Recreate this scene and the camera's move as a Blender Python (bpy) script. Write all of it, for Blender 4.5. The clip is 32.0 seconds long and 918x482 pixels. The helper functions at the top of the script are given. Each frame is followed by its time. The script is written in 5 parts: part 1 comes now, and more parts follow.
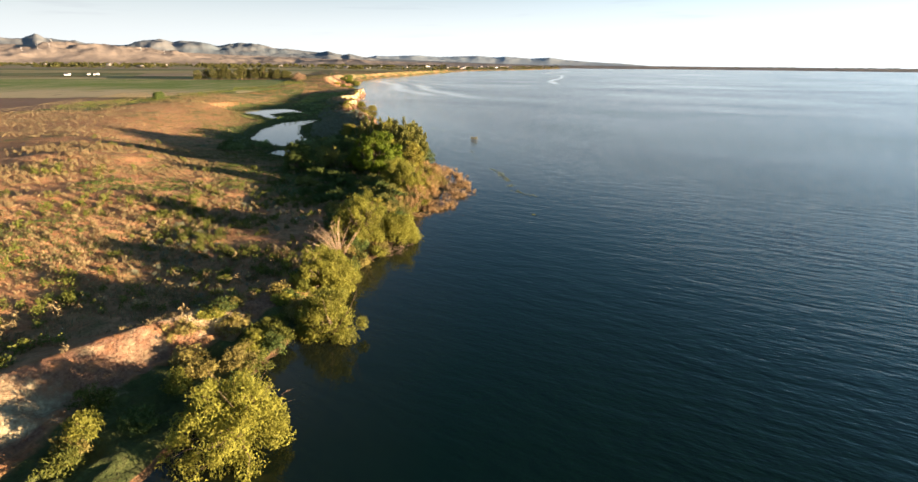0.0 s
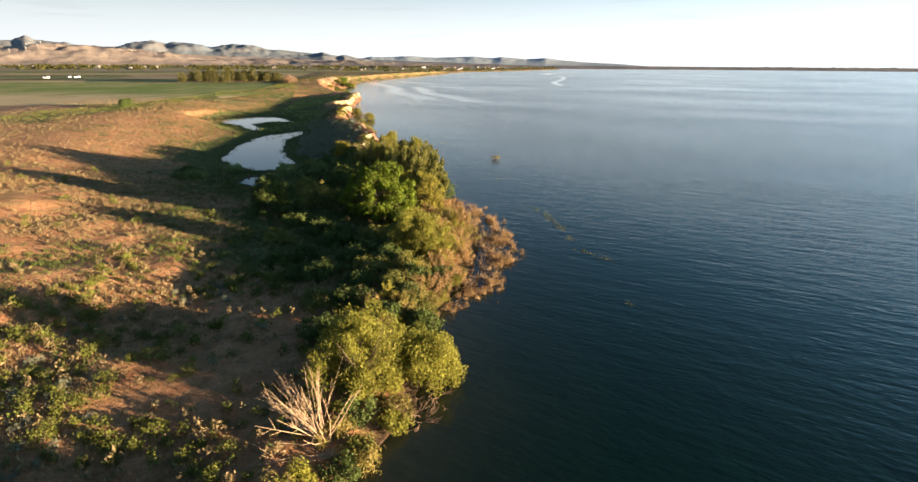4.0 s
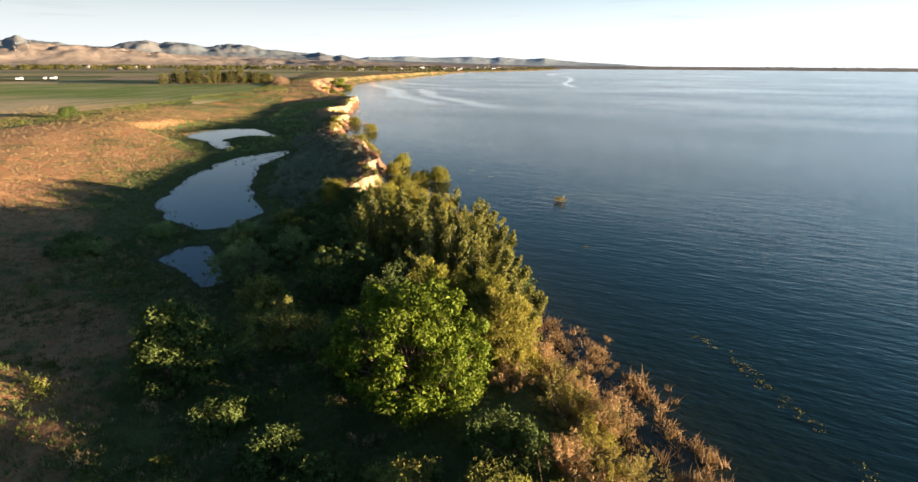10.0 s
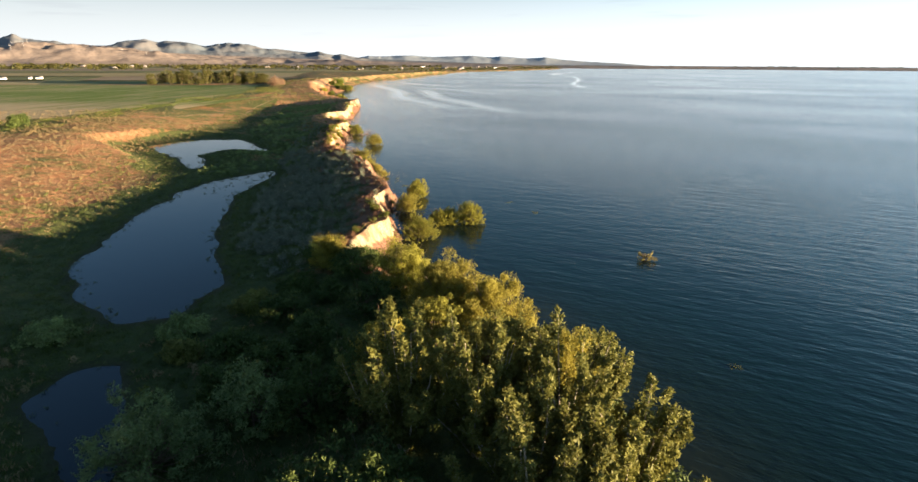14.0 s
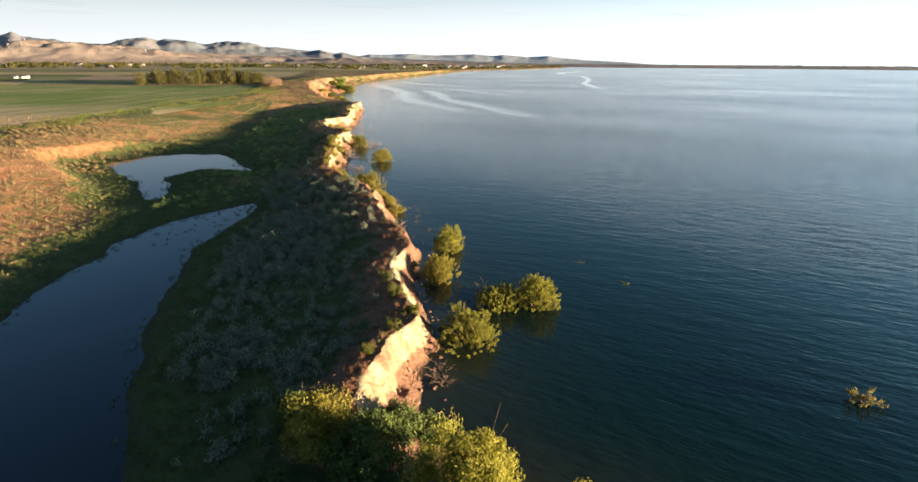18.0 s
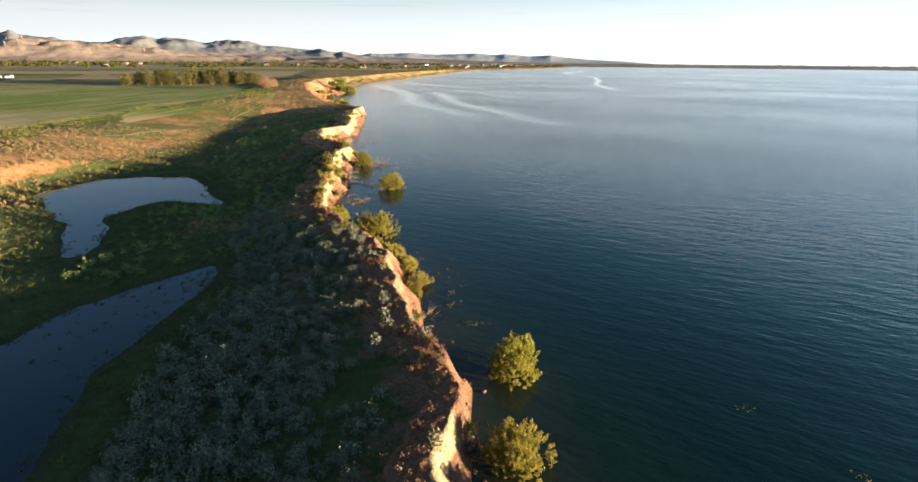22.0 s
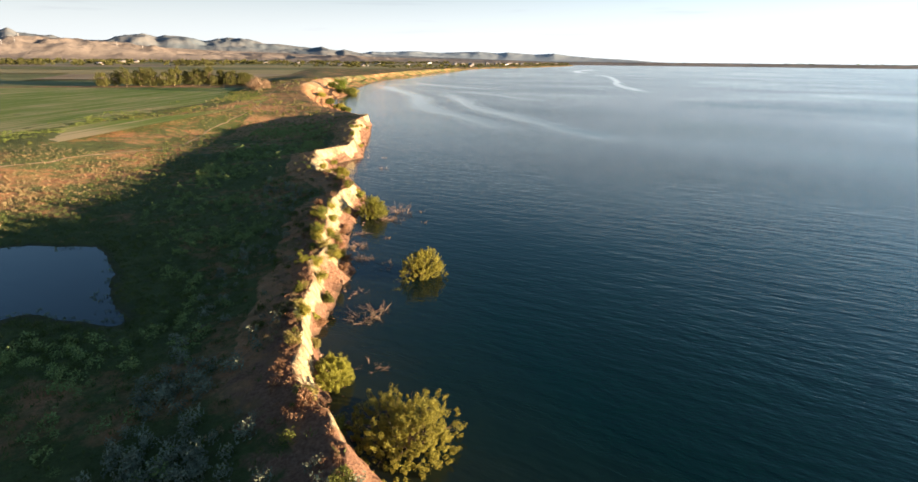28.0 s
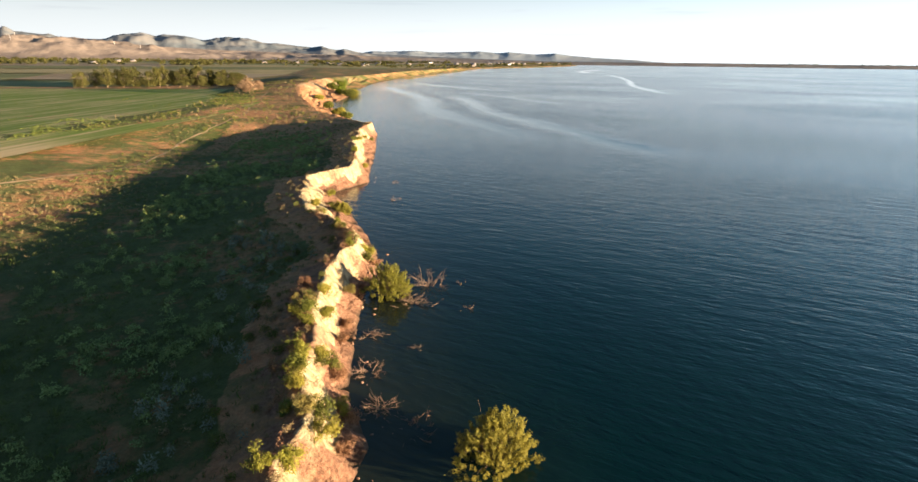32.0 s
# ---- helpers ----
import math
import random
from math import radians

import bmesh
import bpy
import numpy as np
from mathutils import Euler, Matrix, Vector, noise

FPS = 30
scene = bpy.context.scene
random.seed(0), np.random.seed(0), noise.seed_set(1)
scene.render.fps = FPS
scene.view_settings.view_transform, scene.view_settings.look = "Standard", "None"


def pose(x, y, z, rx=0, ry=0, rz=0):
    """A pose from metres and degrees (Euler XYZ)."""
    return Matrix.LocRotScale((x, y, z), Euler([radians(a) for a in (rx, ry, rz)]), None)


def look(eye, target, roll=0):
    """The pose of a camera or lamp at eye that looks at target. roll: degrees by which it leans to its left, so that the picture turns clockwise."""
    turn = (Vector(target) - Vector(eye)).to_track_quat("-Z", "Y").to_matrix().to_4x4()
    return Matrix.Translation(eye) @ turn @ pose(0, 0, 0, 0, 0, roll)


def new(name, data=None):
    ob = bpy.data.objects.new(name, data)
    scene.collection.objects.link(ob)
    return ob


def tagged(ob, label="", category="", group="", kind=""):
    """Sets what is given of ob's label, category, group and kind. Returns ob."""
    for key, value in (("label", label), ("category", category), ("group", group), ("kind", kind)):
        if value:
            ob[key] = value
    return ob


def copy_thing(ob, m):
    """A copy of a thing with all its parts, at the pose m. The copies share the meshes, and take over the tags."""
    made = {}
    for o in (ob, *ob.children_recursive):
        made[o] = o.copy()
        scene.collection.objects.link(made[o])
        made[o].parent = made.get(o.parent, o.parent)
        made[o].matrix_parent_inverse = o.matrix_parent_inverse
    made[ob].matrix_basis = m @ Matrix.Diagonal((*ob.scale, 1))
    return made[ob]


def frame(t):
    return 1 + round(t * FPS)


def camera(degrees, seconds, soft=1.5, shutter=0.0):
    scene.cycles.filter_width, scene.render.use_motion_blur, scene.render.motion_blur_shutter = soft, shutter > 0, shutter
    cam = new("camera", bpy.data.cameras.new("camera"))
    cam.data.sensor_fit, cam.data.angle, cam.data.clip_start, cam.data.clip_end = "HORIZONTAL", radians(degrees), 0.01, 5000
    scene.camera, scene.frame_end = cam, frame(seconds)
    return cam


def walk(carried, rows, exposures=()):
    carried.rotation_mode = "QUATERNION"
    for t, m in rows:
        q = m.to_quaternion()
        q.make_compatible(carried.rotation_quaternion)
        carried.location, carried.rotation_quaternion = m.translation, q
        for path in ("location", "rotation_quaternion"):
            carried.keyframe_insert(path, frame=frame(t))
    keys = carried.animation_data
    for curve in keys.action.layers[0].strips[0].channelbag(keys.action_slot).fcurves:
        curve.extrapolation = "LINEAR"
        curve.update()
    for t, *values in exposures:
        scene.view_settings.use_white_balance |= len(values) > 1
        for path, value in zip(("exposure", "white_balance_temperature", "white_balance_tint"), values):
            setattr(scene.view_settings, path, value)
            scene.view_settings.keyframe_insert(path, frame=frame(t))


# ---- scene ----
cam = camera(82.0, 32.0, soft=1.5)
PATH = [
    (0, (0.00, 0.00, 21.48), (17.81, 93.10, -10.47), 0.43),
    (2, (0.06, 15.44, 21.73), (18.30, 108.42, -10.15), 0.30),
    (4, (0.19, 30.75, 21.82), (18.74, 123.63, -9.97), 0.26),
    (6, (0.40, 45.77, 21.67), (19.08, 138.59, -10.11), 0.20),
    (8, (0.53, 60.32, 21.52), (19.33, 153.12, -10.27), 0.17),
    (10, (0.48, 74.30, 21.57), (19.49, 167.11, -10.20), 0.25),
    (12, (0.44, 88.01, 21.74), (19.59, 180.83, -10.05), 0.32),
    (14, (0.59, 101.77, 21.88), (19.64, 194.57, -10.04), 0.26),
    (16, (0.66, 115.66, 22.00), (19.55, 208.44, -10.09), 0.18),
    (18, (0.39, 129.65, 22.11), (19.27, 222.43, -10.04), 0.31),
    (20, (0.19, 143.62, 22.24), (19.10, 236.39, -9.94), 0.45),
    (22, (0.43, 157.45, 22.39), (19.26, 250.21, -9.89), 0.43),
    (24, (0.73, 171.31, 22.53), (19.43, 264.06, -9.86), 0.38),
    (26, (0.67, 185.40, 22.60), (19.28, 278.12, -9.90), 0.40),
    (28, (0.43, 199.76, 22.56), (18.97, 292.47, -10.02), 0.46),
    (30, (0.22, 214.39, 22.36), (18.77, 307.11, -10.26), 0.53),
    (32, (0.06, 229.17, 22.08), (18.65, 321.91, -10.54), 0.55),
]
walk(cam, [(t, look(eye, target, roll)) for t, eye, target, roll in PATH], exposures=[(0, 2.63, 6000.0, 8.0), (32, 2.6, 6000.0, 8.0)])

# ---- daylight: a low sun over the lake, clear sky ----
SUN_AZ, SUN_EL = 116.0, 3.4         # degrees clockwise from +y, degrees above the horizon
world = bpy.data.worlds.new("sky")
scene.world = world
world.use_nodes = True
wn = world.node_tree.nodes
wn.clear()
sky = wn.new("ShaderNodeTexSky")
sky.sky_type, sky.sun_disc = "NISHITA", False
sky.sun_elevation, sky.sun_rotation = radians(SUN_EL), radians(SUN_AZ)
sky.altitude, sky.air_density, sky.dust_density, sky.ozone_density = 700, 0.8, 1.0, 2.0
back = wn.new("ShaderNodeBackground")
back.inputs["Strength"].default_value = 0.05
wout = wn.new("ShaderNodeOutputWorld")
hue = wn.new("ShaderNodeHueSaturation")
hue.inputs["Saturation"].default_value, hue.inputs["Value"].default_value = 0.95, 1.04
world.node_tree.links.new(sky.outputs[0], hue.inputs["Color"])
# thin streaks of cloud low over the lake
wt = wn.new("ShaderNodeTexCoord")
wm = wn.new("ShaderNodeVectorMath")
wm.operation = "MULTIPLY"
wm.inputs[1].default_value = (5.0, 5.0, 75.0)
streaks = wn.new("ShaderNodeTexNoise")
streaks.inputs["Scale"].default_value, streaks.inputs["Detail"].default_value = 1.0, 4.0
cut = wn.new("ShaderNodeValToRGB")
cut.color_ramp.elements[0].position, cut.color_ramp.elements[1].position = 0.6, 0.75
cut.color_ramp.elements[1].color = (0.5, 0.5, 0.5, 1)
veil = wn.new("ShaderNodeMix")
veil.data_type = "RGBA"
thin = wn.new("ShaderNodeVectorMath")
thin.operation = "MULTIPLY"
thin.inputs[1].default_value = (0.8, 0.78, 0.82)
wl = world.node_tree.links
wl.new(wt.outputs["Generated"], wm.inputs[0])
wl.new(wm.outputs[0], streaks.inputs["Vector"])
wl.new(streaks.outputs["Fac"], cut.inputs[0])
wl.new(cut.outputs[0], veil.inputs[0])
wl.new(thin.outputs[0], veil.inputs[7])
# pale haze that thickens towards the horizon, brighter on the sun's side
zed = wn.new("ShaderNodeSeparateXYZ")
wl.new(wt.outputs["Generated"], zed.inputs[0])


def wmath(op, x, y):
    node = wn.new("ShaderNodeMath")
    node.operation = op
    for value, socket in ((x, node.inputs[0]), (y, node.inputs[1])):
        if isinstance(value, (int, float)):
            socket.default_value = value
        else:
            wl.new(value, socket)
    return node.outputs[0]


height = wmath("MAXIMUM", zed.outputs[2], 0.0)
low = wmath("DIVIDE", height, 0.14)
thick = wmath("MULTIPLY", wmath("POWER", 2.718, wmath("MULTIPLY", wmath("MULTIPLY", low, low), -1.0)), 0.95)
sunward = wn.new("ShaderNodeVectorMath")
sunward.operation = "DOT_PRODUCT"
sunward.inputs[1].default_value = (math.sin(radians(SUN_AZ)), math.cos(radians(SUN_AZ)), 0.0)
wl.new(wt.outputs["Generated"], sunward.inputs[0])
glow = wmath("ADD", wmath("MULTIPLY", sunward.outputs["Value"], 0.7), 4.1)
tone = wn.new("ShaderNodeVectorMath")
tone.operation = "SCALE"
tone.inputs[0].default_value = (0.995, 0.975, 0.92)
wl.new(glow, tone.inputs["Scale"])
haze = wn.new("ShaderNodeMix")
haze.data_type = "RGBA"
wl.new(thick, haze.inputs[0])
pale = wn.new("ShaderNodeMix")
pale.data_type = "RGBA"
aloft = wn.new("ShaderNodeVectorMath")
aloft.operation = "SCALE"
aloft.inputs[0].default_value = (0.32, 0.81, 1.13)
wl.new(wmath("MINIMUM", wmath("MULTIPLY", wmath("POWER", 2.718, wmath("MULTIPLY", sunward.outputs["Value"], 2.2)), 1.85), 7.0), aloft.inputs["Scale"])
wl.new(aloft.outputs[0], pale.inputs[7])
wl.new(wmath("MULTIPLY", wmath("POWER", 2.718, wmath("MULTIPLY", height, -4.5)), 0.92), pale.inputs[0])
wl.new(hue.outputs[0], pale.inputs[6])
wl.new(pale.outputs[2], haze.inputs[6])
wl.new(tone.outputs[0], haze.inputs[7])
wl.new(haze.outputs[2], veil.inputs[6])
wl.new(haze.outputs[2], thin.inputs[0])
wl.new(veil.outputs[2], back.inputs[0])
world.node_tree.links.new(back.outputs[0], wout.inputs[0])

sun_data = bpy.data.lights.new("sun", "SUN")
sun_data.energy, sun_data.angle, sun_data.color = 5.0, radians(0.6), (1.0, 0.73, 0.45)
sun = new("sun", sun_data)
az, el = radians(SUN_AZ), radians(SUN_EL)
sun.matrix_world = look((0, 0, 0), (-math.sin(az) * math.cos(el), -math.cos(az) * math.cos(el), -math.sin(el)))


# ---- materials ----
class Mat:
    """A node material with a Principled surface and a few shorthands."""

    def __init__(self, name, rough=0.9, spec=0.3):
        self.m = bpy.data.materials.new(name)
        self.m.use_nodes = True
        self.t = self.m.node_tree
        self.p = self.t.nodes["Principled BSDF"]
        self.p.inputs["Roughness"].default_value = rough
        self.p.inputs["Specular IOR Level"].default_value = spec
        self.out = self.t.nodes["Material Output"]

    def n(self, kind, **values):
        node = self.t.nodes.new("ShaderNode" + kind)
        for key, value in values.items():
            node.inputs[key.replace("_", " ")].default_value = value
        return node

    def link(self, a, b):
        self.t.links.new(a, b)

    def place(self, scale=(1, 1, 1)):
        g = self.n("NewGeometry")
        if scale == (1, 1, 1):
            return g.outputs["Position"]
        v = self.n("VectorMath")
        v.operation = "MULTIPLY"
        v.inputs[1].default_value = scale
        self.link(g.outputs["Position"], v.inputs[0])
        return v.outputs[0]

    def noise(self, scale, detail=4.0, rough=0.6, at=None):
        node = self.n("TexNoise", Scale=scale, Detail=detail, Roughness=rough)
        self.link(at or self.place(), node.inputs["Vector"])
        return node.outputs["Fac"]

    def ramp(self, fac, *stops):
        node = self.n("ValToRGB")
        e = node.color_ramp.elements
        while len(e) < len(stops):
            e.new(0.5)
        for item, (at, c) in zip(e, stops):
            item.position = at
            item.color = (c, c, c, 1) if isinstance(c, (int, float)) else (*c, 1)
        self.link(fac, node.inputs[0])
        return node.outputs[0]

    def mix(self, fac, a, b, blend="MIX"):
        node = self.n("Mix")
        node.data_type, node.blend_type = "RGBA", blend
        for value, socket in ((fac, node.inputs[0]), (a, node.inputs[6]), (b, node.inputs[7])):
            if isinstance(value, (int, float)):
                socket.default_value = value
            elif isinstance(value, tuple):
                socket.default_value = (*value, 1)
            else:
                self.link(value, socket)
        return node.outputs[2]

    def math(self, op, a, b=0.0, clamp=False):
        node = self.n("Math")
        node.operation, node.use_clamp = op, clamp
        for value, socket in ((a, node.inputs[0]), (b, node.inputs[1])):
            if isinstance(value, (int, float)):
                socket.default_value = value
            else:
                self.link(value, socket)
        return node.outputs[0]

    def color(self, c):
        if isinstance(c, tuple):
            self.p.inputs["Base Color"].default_value = (*c, 1)
        else:
            self.link(c, self.p.inputs["Base Color"])
        return self

    def bump(self, fac, strength=0.5, distance=0.1):
        node = self.n("Bump", Strength=strength, Distance=distance)
        self.link(fac, node.inputs["Height"])
        self.link(node.outputs[0], self.p.inputs["Normal"])
        return self


def plain(name, c, rough=0.85, vary=0.25, scale=3.0):
    k = Mat(name, rough)
    dark = tuple(v * (1 - vary) for v in c)
    light = tuple(min(1, v * (1 + vary)) for v in c)
    k.color(k.mix(k.noise(scale), dark, light))
    return k.m


def leaf(name, dark, light, through_=0.35):
    """Leaves: each one its own tint, lit through from behind."""
    k = Mat(name, 0.6, 0.12)
    g = k.n("NewGeometry")
    oi = k.n("ObjectInfo")
    tint = k.mix(g.outputs["Random Per Island"], dark, light)
    patch = k.ramp(k.noise(0.6, 2.0), (0.35, 0.75), (0.65, 1.15))
    c = k.mix(1.0, tint, patch, "MULTIPLY")
    whole = k.ramp(oi.outputs["Random"], (0.0, (0.85, 0.85, 0.85)), (1.0, (1.1, 1.08, 1.0)))
    c = k.mix(1.0, c, whole, "MULTIPLY")
    k.color(c)
    tr = k.n("BsdfTranslucent")
    k.link(c, tr.inputs[0])
    mx = k.n("MixShader", Fac=through_)
    k.link(k.p.outputs[0], mx.inputs[1])
    k.link(tr.outputs[0], mx.inputs[2])
    k.link(mx.outputs[0], k.out.inputs[0])
    return k.m


WILLOW = leaf("willow_leaf", (0.18, 0.18, 0.028), (0.28, 0.262, 0.045), 0.42)
WILLOW_GOLD = leaf("golden_willow_leaf", (0.215, 0.19, 0.032), (0.32, 0.28, 0.052), 0.42)
BRIGHT = leaf("broad_leaf", (0.06, 0.09, 0.006), (0.12, 0.15, 0.012), 0.22)
OLIVE = leaf("poplar_leaf", (0.125, 0.132, 0.03), (0.215, 0.205, 0.055), 0.33)
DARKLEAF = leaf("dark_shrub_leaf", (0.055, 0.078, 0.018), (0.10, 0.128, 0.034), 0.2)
SAGE = leaf("sagebrush_leaf", (0.145, 0.155, 0.105), (0.235, 0.24, 0.165), 0.2)
SAGE_TAN = leaf("dry_sagebrush_leaf", (0.17, 0.12, 0.055), (0.32, 0.235, 0.12), 0.2)
GREENBUSH = leaf("green_scrub_leaf", (0.08, 0.09, 0.016), (0.145, 0.15, 0.03), 0.25)
RUST = leaf("rust_scrub_leaf", (0.17, 0.085, 0.045), (0.32, 0.18, 0.10), 0.25)
REED = leaf("dry_reed", (0.23, 0.135, 0.06), (0.42, 0.275, 0.13), 0.25)
TANWILLOW = leaf("tan_willow_leaf", (0.17, 0.14, 0.035), (0.31, 0.25, 0.08), 0.3)
GRASS = leaf("grass_blade", (0.068, 0.09, 0.022), (0.125, 0.145, 0.04), 0.3)
PINKTREE = leaf("budding_leaf", (0.2, 0.125, 0.075), (0.33, 0.22, 0.135), 0.2)
WEED = leaf("water_weed", (0.10, 0.11, 0.02), (0.24, 0.22, 0.06), 0.2)
WINDBREAK = leaf("windbreak_leaf", (0.06, 0.062, 0.016), (0.11, 0.1, 0.03), 0.2)
SOFTLEAF = leaf("soft_willow_leaf", (0.145, 0.185, 0.06), (0.235, 0.275, 0.1), 0.3)
LUSH = leaf("lush_grass_blade", (0.095, 0.125, 0.022), (0.18, 0.2, 0.045), 0.3)
BARK = plain("bark", (0.16, 0.11, 0.07), 0.9, 0.4, 8.0)
PALEBARK = plain("pale_bark", (0.34, 0.29, 0.22), 0.85, 0.35, 5.0)
DEADWOOD = plain("dead_wood", (0.2, 0.13, 0.085), 0.9, 0.4, 6.0)
PALEWOOD = plain("bleached_wood", (0.38, 0.26, 0.155), 0.9, 0.35, 6.0)
WHITE = plain("white_paint", (0.75, 0.72, 0.68), 0.6, 0.08, 1.0)
ROOF = plain("roof_metal", (0.22, 0.2, 0.19), 0.5, 0.15, 1.0)


def ground_material():
    k = Mat("ground_soil", 0.95, 0.15)
    attr = k.n("Attribute")
    attr.attribute_name = "zone"
    sep = k.n("SeparateColor")
    k.link(attr.outputs["Color"], sep.inputs[0])
    big, mid, fine = k.noise(0.06, 5.0), k.noise(0.45, 6.0, 0.65), k.noise(4.0, 5.0, 0.7)
    # dry grass and reddish soil
    dry = k.mix(k.ramp(mid, (0.35, 0.0), (0.65, 1.0)), (0.40, 0.172, 0.078), (0.52, 0.285, 0.14))
    dry = k.mix(k.ramp(fine, (0.4, 0.0), (0.75, 0.6)), dry, (0.13, 0.085, 0.035))
    dry = k.mix(k.ramp(k.noise(0.9, 5.0, 0.7), (0.54, 0.0), (0.66, 0.7)), dry, (0.50, 0.25, 0.13))
    dry = k.mix(k.ramp(k.noise(0.7, 5.0, 0.75), (0.5, 0.0), (0.62, 0.6)), dry, (0.16, 0.115, 0.045))
    green = k.mix(k.ramp(mid, (0.3, 0.0), (0.7, 1.0)), (0.055, 0.072, 0.02), (0.12, 0.13, 0.04))
    green = k.mix(k.ramp(fine, (0.45, 0.0), (0.8, 0.5)), green, (0.024, 0.032, 0.009))
    gf = k.math("ADD", sep.outputs[1], k.math("MULTIPLY", k.math("SUBTRACT", big, 0.5), 1.1))
    gf = k.math("ADD", gf, k.math("MULTIPLY", k.math("SUBTRACT", mid, 0.5), 0.9))
    c = k.mix(k.ramp(gf, (0.38, 0.0), (0.62, 1.0)), dry, green)
    # small mottling: bare crust, litter, moss
    spot = k.noise(1.5, 6.0, 0.75)
    c = k.mix(k.ramp(spot, (0.52, 0.0), (0.68, 0.55)), c, (0.085, 0.07, 0.03))
    # red earth on the rim and in the talus
    red = k.mix(k.ramp(fine, (0.35, 0.0), (0.7, 1.0)), (0.14, 0.07, 0.042), (0.32, 0.175, 0.105))
    rf = k.math("ADD", attr.outputs["Alpha"], k.math("MULTIPLY", k.math("SUBTRACT", mid, 0.5), 1.3))
    c = k.mix(k.ramp(rf, (0.42, 0.0), (0.62, 1.0)), c, red)
    # pale cliff clay with streaks that run down the face
    streak = k.noise(1.0, 6.0, 0.7, k.place((1.6, 1.6, 0.35)))
    clay = k.mix(k.ramp(streak, (0.4, 0.0), (0.6, 1.0)), (0.34, 0.245, 0.13), (0.56, 0.455, 0.27))
    clay = k.mix(k.ramp(fine, (0.5, 0.0), (0.8, 0.55)), clay, (0.13, 0.07, 0.036))
    # shade inside cracks, drawn as thin dark lines in the clay's colour
    crack_shade = k.n("TexVoronoi", Scale=1.0)
    crack_shade.feature = "DISTANCE_TO_EDGE"
    warp = k.n("VectorMath")
    warp.operation = "ADD"
    wob = k.n("TexNoise", Scale=1.7, Detail=4.0)
    k.link(k.place(), wob.inputs["Vector"])
    k.link(k.place((1.5, 1.5, 0.8)), warp.inputs[0])
    k.link(wob.outputs["Color"], warp.inputs[1])
    k.link(warp.outputs[0], crack_shade.inputs["Vector"])
    clay = k.mix(k.ramp(crack_shade.outputs["Distance"], (0.015, 0.2), (0.1, 0.0)), clay, (0.10, 0.055, 0.028))
    clay = k.mix(k.ramp(k.noise(2.2, 5.0, 0.7), (0.57, 0.0), (0.7, 0.5)), clay, (0.21, 0.115, 0.055))
    sf = k.math("ADD", sep.outputs[0], k.math("MULTIPLY", k.math("SUBTRACT", mid, 0.5), 0.8))
    c = k.mix(k.ramp(sf, (0.4, 0.0), (0.6, 1.0)), c, clay)
    # wet mud at the water
    c = k.mix(k.math("MULTIPLY", sep.outputs[2], 0.8), c, (0.05, 0.04, 0.025))
    k.color(c)
    crack = k.n("TexVoronoi", Scale=1.0)
    crack.feature = "DISTANCE_TO_EDGE"
    k.link(k.place((3.1, 3.1, 1.4)), crack.inputs["Vector"])
    split = k.math("MULTIPLY", k.math("MULTIPLY", k.ramp(crack.outputs["Distance"], (0.0, 0.0), (0.2, 1.0)), 0.12), sep.outputs[0])
    rough = k.math("ADD", fine, k.math("MULTIPLY", k.noise(1.3, 6.0, 0.7), 2.0))
    rough = k.math("ADD", rough, k.math("ADD", split, k.math("MULTIPLY", k.math("MULTIPLY", streak, 2.0), sep.outputs[0])))
    k.bump(rough, 1.0, 0.3)
    return k.m


